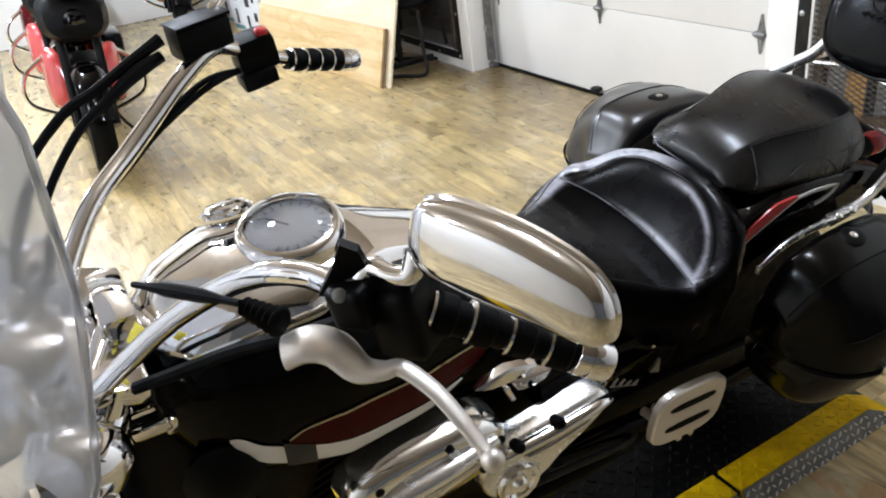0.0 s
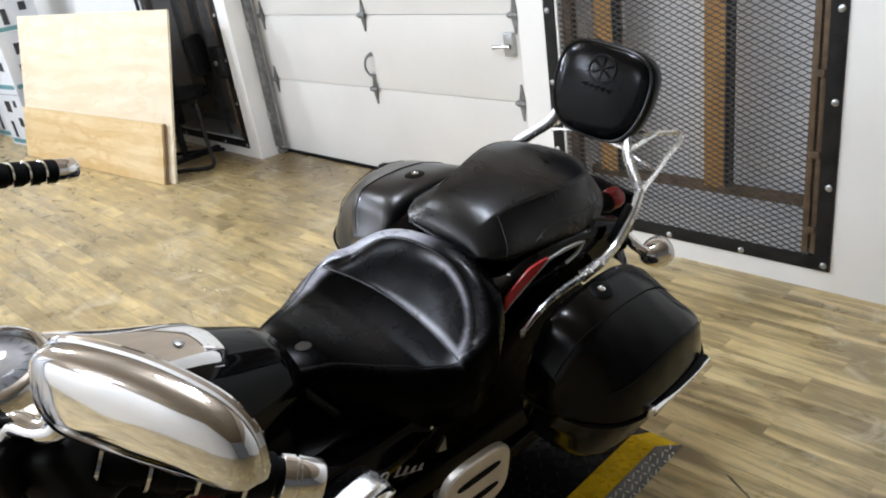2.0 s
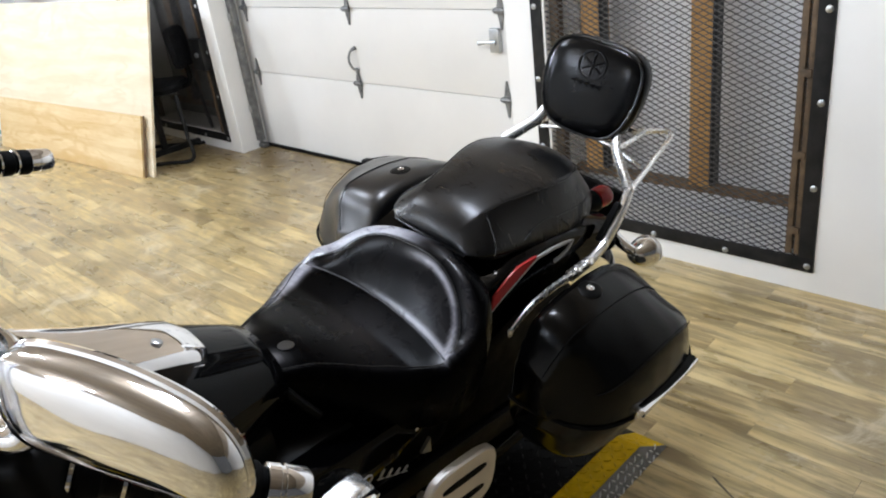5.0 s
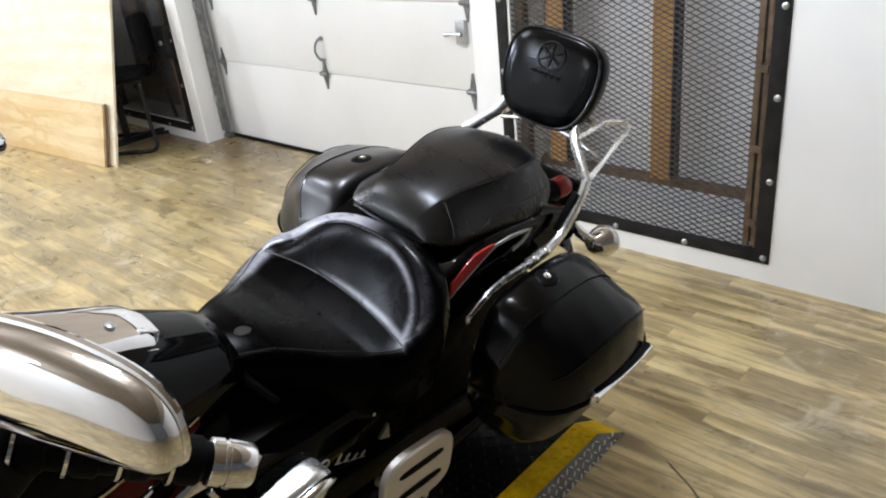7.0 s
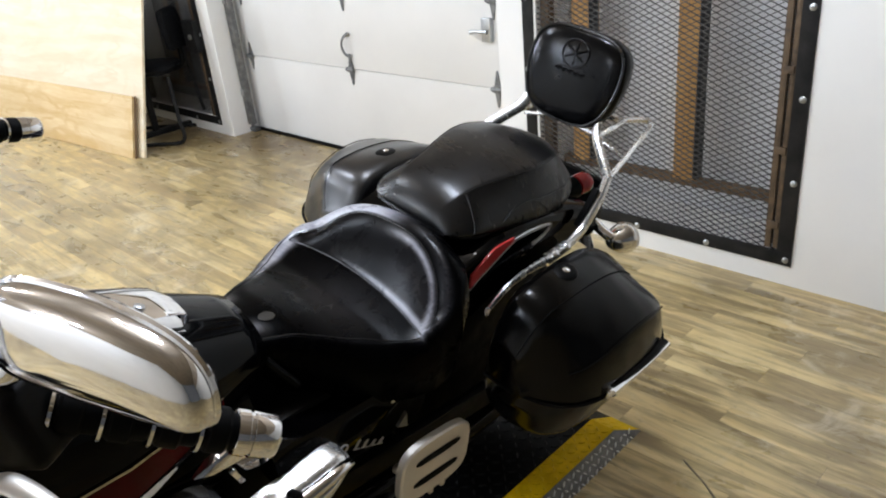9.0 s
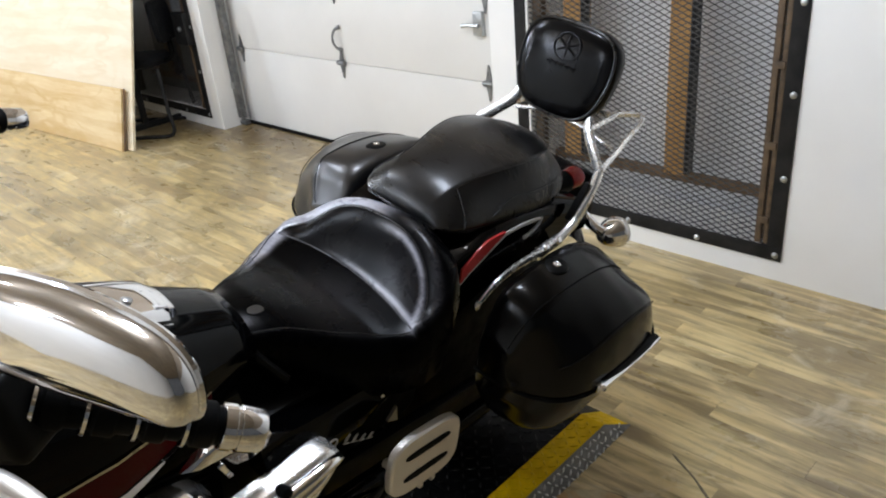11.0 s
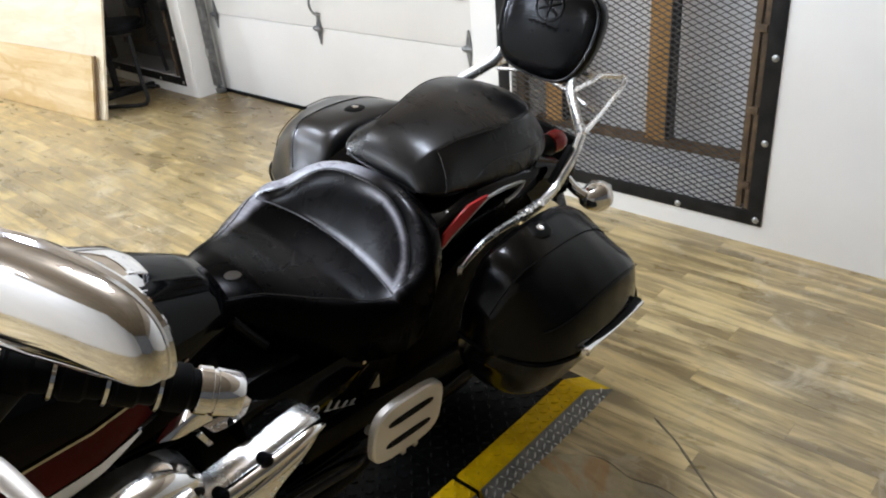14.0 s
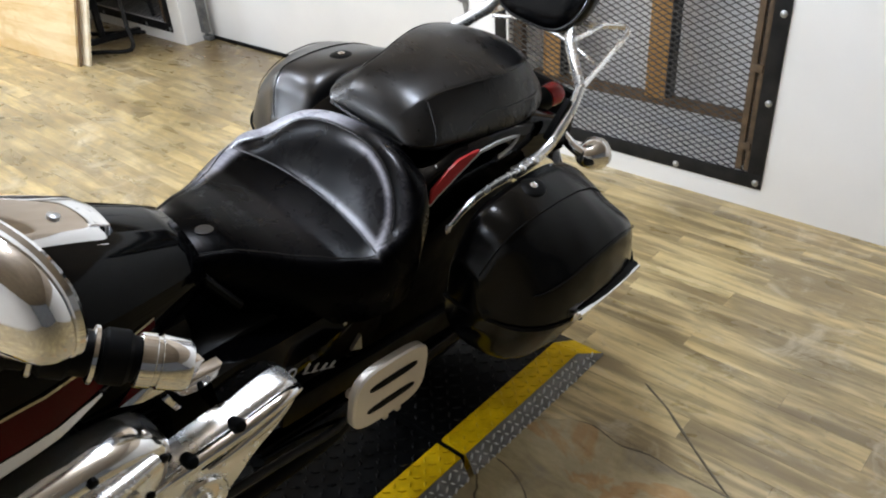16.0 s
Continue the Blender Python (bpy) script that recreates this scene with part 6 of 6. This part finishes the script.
def platform_section(y0, y1, ramp_end, label):
    """A low tread-plate deck: black middle, yellow margins, bare metal sides."""
    px0, px1, h = -1.40, -0.747, 0.06
    yr = 0.105 if ramp_end else 0.0
    p = thing("lift_platform", label, "platform", pose(0, 0, 0), "platform sections")
    up, X, Y = Vector((0, 0, 1)), Vector((1, 0, 0)), Vector((0, 1, 0))
    ye = y1 - yr
    bm = box(((px0 + px1) / 2, (y0 + ye) / 2, h / 2), (px1 - px0 - 0.16, ye - y0, h), 0.0)
    lugs(bm, px0 + 0.08, px1 - 0.08, y0, ye, lambda a, b: (Vector((a, b, h)), X, Y, up), 0.031)
    if ramp_end:
        vs = [bm.verts.new(q) for q in ((px0 + 0.08, ye, h), (px1 - 0.08, ye, h), (px1 - 0.08, y1, 0.004), (px0 + 0.08, y1, 0.004))]
        bm.faces.new(vs)
    part("deck", bm, [M_darkplate, M_decklug], p, "scuffed black tread plate", smooth=False)
    for s, xa, xb in ((1, px1 - 0.08, px1), (-1, px0, px0 + 0.08)):
        bm = box(((xa + xb) / 2, (y0 + ye) / 2, h / 2 + 0.0005), (xb - xa - 0.001, ye - y0, h), 0.0)
        lugs(bm, xa, xb, y0, ye, lambda a, b: (Vector((a, b, h + 0.0005)), X, Y, up), 0.0266)
        if ramp_end:
            n = Vector((0, h, yr)).normalized()
            sl = Vector((0, yr, -h)).normalized()
            flare = 0.026 * s
            vs = [bm.verts.new(q) for q in ((xa, ye, h + 0.0005), (xb, ye, h + 0.0005), (xb + max(flare, 0), y1, 0.004), (xa + min(flare, 0), y1, 0.004))]
            bm.faces.new(vs)
            lugs(bm, xa, xb, 0, yr * 1.1, lambda a, b: (Vector((a, ye, h)) + sl * b, X, sl, n), 0.0266)
        part("yellow_margin", bm, [M_yellow, M_yellowlug], p, "worn yellow painted tread plate", smooth=False)
        # the bare side slopes out to the floor
        xs, foot = (xb + 0.002, 0.026) if s > 0 else (xa - 0.002, 0.026)
        nn = Vector((s * h, 0, foot)).normalized()
        down = Vector((s * foot, 0, -h)).normalized()

        def skirt(y, z, proud=0.0):
            return Vector((xs + s * foot * (1 - z / h), y, z)) + nn * proud
        bm = bmesh.new()
        prof = [(y0, 0.001), (y0, h - 0.001), (ye, h - 0.001), (y1, 0.006), (y1, 0.001)] if ramp_end else [(y0, 0.001), (y0, h - 0.001), (ye, h - 0.001), (ye, 0.001)]
        lo = [bm.verts.new(skirt(y, z, -0.003)) for y, z in prof]
        hi = [bm.verts.new(skirt(y, z)) for y, z in prof]
        bm.faces.new(lo); bm.faces.new(hi[::-1])
        for k in range(len(prof)):
            j = (k + 1) % len(prof)
            bm.faces.new((lo[k], lo[j], hi[j], hi[k]))
        lugs(bm, y0, ye, 0.002, 0.066, lambda a, b: (skirt(a, h - 0.002) + down * b, Y, down, nn), 0.022)
        if ramp_end:
            lugs(bm, ye, y1 - 0.03, 0.022, 0.066, lambda a, b: (skirt(a, h - 0.002) + down * b, Y, down, nn), 0.022)
        part("side_plate", bm, [M_alu_plate, M_alulug], p, "bare aluminium tread plate edge", smooth=False)
    return p


platform_section(1.111, 1.708, True, "low tread plate platform end with yellow margins")
platform_section(-0.95, 1.092, False, "low tread plate platform with yellow margins")
tagged(part("joint_strip", box((-1.075, 1.1015, 0.026), (0.645, 0.018, 0.05), 0.0), M_rubber, None, smooth=False), "black rubber joint strip between platform sections", "strip")


# ---- plywood sheets leaning at the left ----
def sheet(name, length, height, thick, at, yaw, lean, material, label):
    ob = part(name, box((-length / 2, thick / 2, height / 2), (length, thick, height), 0.002), material, None, "", smooth=False)
    ob.matrix_basis = pose(*at, 0, 0, yaw) @ pose(0, 0, 0, -lean, 0, 0)
    return tagged(ob, label, "plywood sheet", "plywood sheets")


sheet("plywood_sheet", 2.44, 1.19, 0.018, (-4.92, 2.175, 0.003), 5.3, 15.0, M_ply, "large pale plywood sheet leaning on its long edge")
sheet("plywood_sheet", 2.30, 0.43, 0.022, (-4.99, 2.125, 0.003), 5.3, 15.0, M_ply2, "narrow yellow plywood offcut leaning on the large sheet")
sheet("timber_strip", 0.010, 0.43, 0.012, (-4.972, 2.136, 0.003), 5.3, 15.0, M_rust, "brown timber strip standing at the sheet's edge")
# rack that the sheets lean on
rk = thing("sheet_stand", "dark steel stand holding up the plywood", "stand", pose(0, 0, 0))
for sx in (-5.4, -6.9):
    part("upright", box((sx, 2.52 - (-5.4 - sx) * 0.09, 0.5), (0.04, 0.04, 1.0), 0.003), M_steelblack, rk)
    part("foot", box((sx, 2.62 - (-5.4 - sx) * 0.09, 0.02), (0.05, 0.4, 0.04), 0.003), M_steelblack, rk)


# ---- office chair ----
def office_chair():
    ch = thing("office_chair", "black office chair with sled base", "chair", pose(-5.27, 2.545, 0, 0, 0, -50))
    part("seat", loft([oval((0, 0, z), (1, 0, 0), (0, 1, 0), a, a * 0.95, 28, 3.2) for z, a in ((0.49, 0.17), (0.50, 0.195), (0.53, 0.205), (0.555, 0.19), (0.56, 0.13))]), M_fabric, ch)
    part("backrest", loft([oval((0, y, 0.79), (1, 0, 0), (0, -0.12, 1), a, b, 28, 5.0) for y, a, b in ((0.20, 0.125, 0.12), (0.205, 0.145, 0.14), (0.225, 0.152, 0.147), (0.245, 0.145, 0.14), (0.25, 0.11, 0.10))]), M_fabric, ch)
    part("back_stem", tube([(0, 0.05, 0.50), (0, 0.22, 0.52), (0, 0.25, 0.60), (0, 0.235, 0.74)], 0.02, n=8), M_plastic, ch)
    part("sled_base", tube([(0.2, 0.2, 0.49), (0.23, 0.22, 0.2), (0.24, 0.22, 0.03), (0.24, 0, 0.016), (0.24, -0.24, 0.016), (0.2, -0.29, 0.016), (-0.2, -0.29, 0.016), (-0.24, -0.24, 0.016), (-0.24, 0, 0.016), (-0.24, 0.22, 0.03), (-0.23, 0.22, 0.2), (-0.2, 0.2, 0.49)], 0.014, n=8), M_steelblack, ch)


office_chair()


# ---- cartons ----
def carton(x, y, z, sx, sy, sz, yaw, label):
    c = thing("carton", label, "box", pose(x, y, z, 0, 0, yaw), "white printed cartons")
    part("body", box((0, 0, sz / 2), (sx, sy, sz), 0.003), M_white, c, smooth=False)
    part("flap_tape", box((0, -sy / 2 - 0.0012, sz - 0.03), (sx * 0.98, 0.001, 0.004)), M_ink, c, smooth=False)
    for dx, dz, w, h in ((-0.12, 0.72, 0.22, 0.2), (0.2, 0.78, 0.12, 0.12), (0.22, 0.45, 0.16, 0.16), (-0.2, 0.3, 0.12, 0.3)):
        part("print_panel", box((dx * sx, -sy / 2 - 0.002, dz * sz), (w * sx, 0.002, h * sz)), M_ink, c, smooth=False)
        part("print_panel", box((sx / 2 + 0.002, dx * sy, dz * sz), (0.002, w * sy, h * sz)), M_ink, c, smooth=False)
    part("printed_band", box((0, -sy / 2 - 0.0016, 0.08 * sz), (sx * 0.9, 0.0012, 0.08 * sz)), M_green, c, smooth=False)
    part("printed_band", box((sx / 2 + 0.0016, 0, 0.08 * sz), (0.0012, sy * 0.9, 0.08 * sz)), M_green, c, smooth=False)


for cx, cy, z, s in ((-7.75, 2.25, 0, (0.5, 0.42, 0.52)), (-7.75, 2.25, 0.522, (0.5, 0.42, 0.5)), (-7.75, 2.25, 1.024, (0.5, 0.42, 0.45)), (-8.35, 2.3, 0, (0.5, 0.42, 0.52)), (-8.35, 2.3, 0.522, (0.5, 0.42, 0.5)), (-8.95, 2.35, 0, (0.5, 0.42, 0.52))):
    carton(cx, cy, z, *s, 6, "white carton with dark printed pictures and bands")


# ---- other motorcycles along the left side ----
def parked_bike(x, y, yaw, paint, label):
    b = thing("parked_motorcycle", label, "motorcycle", pose(x, y, 0, 0, 6, yaw), "parked motorcycles")
    for wy in (-0.75, 0.75):
        w = part("wheel", lathe([(-0.06, 0.22), (-0.065, 0.28), (-0.03, 0.318), (0, 0.322), (0.03, 0.318), (0.065, 0.28), (0.06, 0.22)], (0, wy, 0.325), (1, 0, 0), 28), M_rubber, b)
        part("rim", lathe([(-0.04, 0.05), (-0.03, 0.2), (-0.06, 0.225), (0.06, 0.225), (0.03, 0.2), (0.04, 0.05)], (0, wy, 0.325), (1, 0, 0), 24), M_chrome, w)
        rings = [[Vector((0.09 * t, wy, 0.325)) + Vector((0, -math.cos(a), math.sin(a))) * (0.38 - 0.05 * abs(t) ** 3) for t in np.linspace(-1, 1, 9)] for a in np.linspace(0.3, 2.8, 13)]
        part("fender", loft(rings, cap=False, closed=False), M_paint, b)
    part("tank", loft([oval((0, yy, z), (1, 0, 0), (0, 0, 1), a, h, 20, 2.4) for yy, z, a, h in ((-0.38, 0.82, 0.05, 0.04), (-0.34, 0.83, 0.12, 0.10), (-0.2, 0.85, 0.16, 0.13), (0.0, 0.83, 0.14, 0.11), (0.12, 0.79, 0.08, 0.06))]), M_paint, b)
    part("seat", loft([oval((0, yy, z), (1, 0, 0), (0, 0, 1), a, h, 20, 2.6) for yy, z, a, h in ((0.1, 0.76, 0.06, 0.04), (0.2, 0.75, 0.15, 0.06), (0.4, 0.76, 0.17, 0.07), (0.52, 0.82, 0.14, 0.08), (0.75, 0.85, 0.1, 0.05))]), M_leather, b)
    for sx in (-1, 1):
        part("leg_shield", loft([oval((sx * x, yy, z), (1, 0.2 * sx, 0), (0, 0.25, 1), a, h, 20, 3.0) for x, yy, z, a, h in ((0.13, -0.56, 0.58, 0.02, 0.08), (0.15, -0.52, 0.58, 0.05, 0.15), (0.17, -0.42, 0.57, 0.06, 0.18), (0.15, -0.30, 0.52, 0.04, 0.12))]), paint, b)
    part("nose_panel", loft([oval((0, yy, z), (1, 0, 0), (0, 0.35, 1), a, h, 20, 2.6) for yy, z, a, h in ((-0.70, 0.95, 0.06, 0.05), (-0.66, 0.95, 0.16, 0.12), (-0.56, 0.95, 0.20, 0.15), (-0.48, 0.97, 0.16, 0.12))]), M_plastic, b)
    part("screen_cowl", loft([oval((0, yy, z), (1, 0, 0), (0, 0.4, 1), a, h, 20, 2.6) for yy, z, a, h in ((-0.66, 1.10, 0.05, 0.05), (-0.58, 1.14, 0.14, 0.10), (-0.48, 1.18, 0.17, 0.10))]), M_plastic, b)
    part("crash_bar", tube([(-0.12, -0.35, 0.75), (-0.33, -0.38, 0.6), (-0.34, -0.36, 0.42), (-0.14, -0.3, 0.3)], 0.014, n=8), M_chrome, b)
    part("crash_bar", tube([(0.12, -0.35, 0.75), (0.33, -0.38, 0.6), (0.34, -0.36, 0.42), (0.14, -0.3, 0.3)], 0.014, n=8), M_chrome, b)
    part("engine", box((0, -0.05, 0.45), (0.3, 0.5, 0.35), 0.06), M_plastic, b)
    part("engine_cover", lathe([(0, 0.13), (0.03, 0.12), (0.04, 0.08), (0.045, 0.01)], (0.15, 0.02, 0.42), (1, 0, 0), 22), M_chrome, b)
    part("exhaust", tube([(0.15, -0.1, 0.5), (0.19, 0.0, 0.3), (0.2, 0.4, 0.28), (0.22, 0.95, 0.32)], 0.04, n=10), M_chrome, b)
    for s in (-1, 1):
        part("fork", tube([(s * 0.1, -0.5, 1.0), (s * 0.1, -0.75, 0.32)], 0.026, n=10, smooth=False), M_plastic, b)
        part("handlebar", tube([(s * 0.05, -0.47, 1.02), (s * 0.2, -0.42, 1.12), (s * 0.36, -0.2, 1.08)], 0.013, n=8), M_chrome, b)
    part("headlamp", lathe([(-0.10, 0.02), (-0.05, 0.06), (0.03, 0.07), (0.05, 0.06), (0.055, 0.01)], (0, -0.66, 0.93), (0, -1, 0), 22), M_darkglass, b)
    part("stand", tube([(0.12, 0.0, 0.3), (0.2, -0.03, 0.15), (0.31, -0.05, 0.02)], 0.012, n=8), M_steelblack, b)
    part("saddlebag", box((0.24, 0.62, 0.55), (0.2, 0.5, 0.28), 0.05), M_bag, b)


parked_bike(-5.52, 0.17, 88, M_redbright, "parked black motorcycle with bright red leg shields")
parked_bike(-6.75, 0.16, 88, M_redbright, "parked black motorcycle with bright red leg shields")
parked_bike(-8.05, 0.20, 86, M_red, "parked black motorcycle with dark red leg shields")
parked_bike(-9.5, 0.40, 86, M_redbright, "parked black motorcycle with bright red leg shields")
parked_bike(-9.2, 1.60, 80, M_orange, "parked black motorcycle with orange leg shields")


# ---- stone-print vinyl patch beside the platform ----
bm = bmesh.new()
edge = [(-0.722, 1.34), (-0.690, 1.385), (-0.640, 1.424), (-0.585, 1.439), (-0.53, 1.428), (-0.488, 1.422), (-0.415, 1.438), (-0.335, 1.430), (-0.235, 1.434), (0.2, 1.43), (0.9, 1.43), (0.9, -1.2), (-0.722, -1.2)]
lo = [bm.verts.new((x, y, 0.0005)) for x, y in edge]
hi = [bm.verts.new((x, y, 0.0035)) for x, y in edge]
bm.faces.new(hi)
bm.faces.new(lo[::-1])
for k in range(len(edge)):
    j = (k + 1) % len(edge)
    bm.faces.new((lo[k], lo[j], hi[j], hi[k]))
vinyl = tagged(part("vinyl_mat", bm, M_stone, None, smooth=False), "stone patterned vinyl sheet lying on the plank floor", "floor mat")

# dirt-filled joints of the print and the cut edge beyond it
for k, line in enumerate((edge[2:10], [(-0.722, 1.188), (-0.690, 1.186), (-0.655, 1.178), (-0.62, 1.163), (-0.575, 1.13), (-0.53, 1.06)], [(-0.56, 1.672), (-0.53, 1.655), (-0.47, 1.622), (-0.415, 1.582), (-0.34, 1.527), (-0.27, 1.478), (-0.209, 1.438)])):
    part("joint_line", tube([(x, y, 0.0014 if k < 2 else 0.0002) for x, y in line], [0.0014, 0.0038, 0.0026, 0.0044, 0.0030, 0.0040, 0.0020], n=6, per=3), M_groove, vinyl)


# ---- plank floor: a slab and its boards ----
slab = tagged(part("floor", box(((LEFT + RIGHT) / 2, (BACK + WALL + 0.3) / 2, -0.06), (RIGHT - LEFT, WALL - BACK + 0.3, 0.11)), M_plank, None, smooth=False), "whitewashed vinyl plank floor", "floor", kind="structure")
PW, PL = 0.088, 0.80


def plank_mesh(length):
    bm = bmesh.new()
    add_box(bm, (length / 2, PW / 2, -0.0025), (length - 0.0007, PW - 0.0007, 0.005))
    me = bpy.data.meshes.new("plank")
    bm.to_mesh(me)
    bm.free()
    me.materials.append(M_plank)
    return me


PLANK = plank_mesh(PL)
rest = bmesh.new()
rng = random.Random(7)
y = WALL + 0.22 - PW
row = 0
made = 0
while y > BACK:
    x = LEFT + rng.random() * PL
    while x < RIGHT - PL:
        if made < 300 and x > -5.2 and x < 0.5 and y > 0.3:
            ob = new("plank", PLANK)
            ob.location = (x, y, 0)
            ob.parent = slab
            made += 1
        else:
            add_box(rest, (x + PL / 2, y + PW / 2, -0.0025), (PL - 0.0012, PW - 0.0012, 0.005))
        x += PL
    y -= PW
    row += 1
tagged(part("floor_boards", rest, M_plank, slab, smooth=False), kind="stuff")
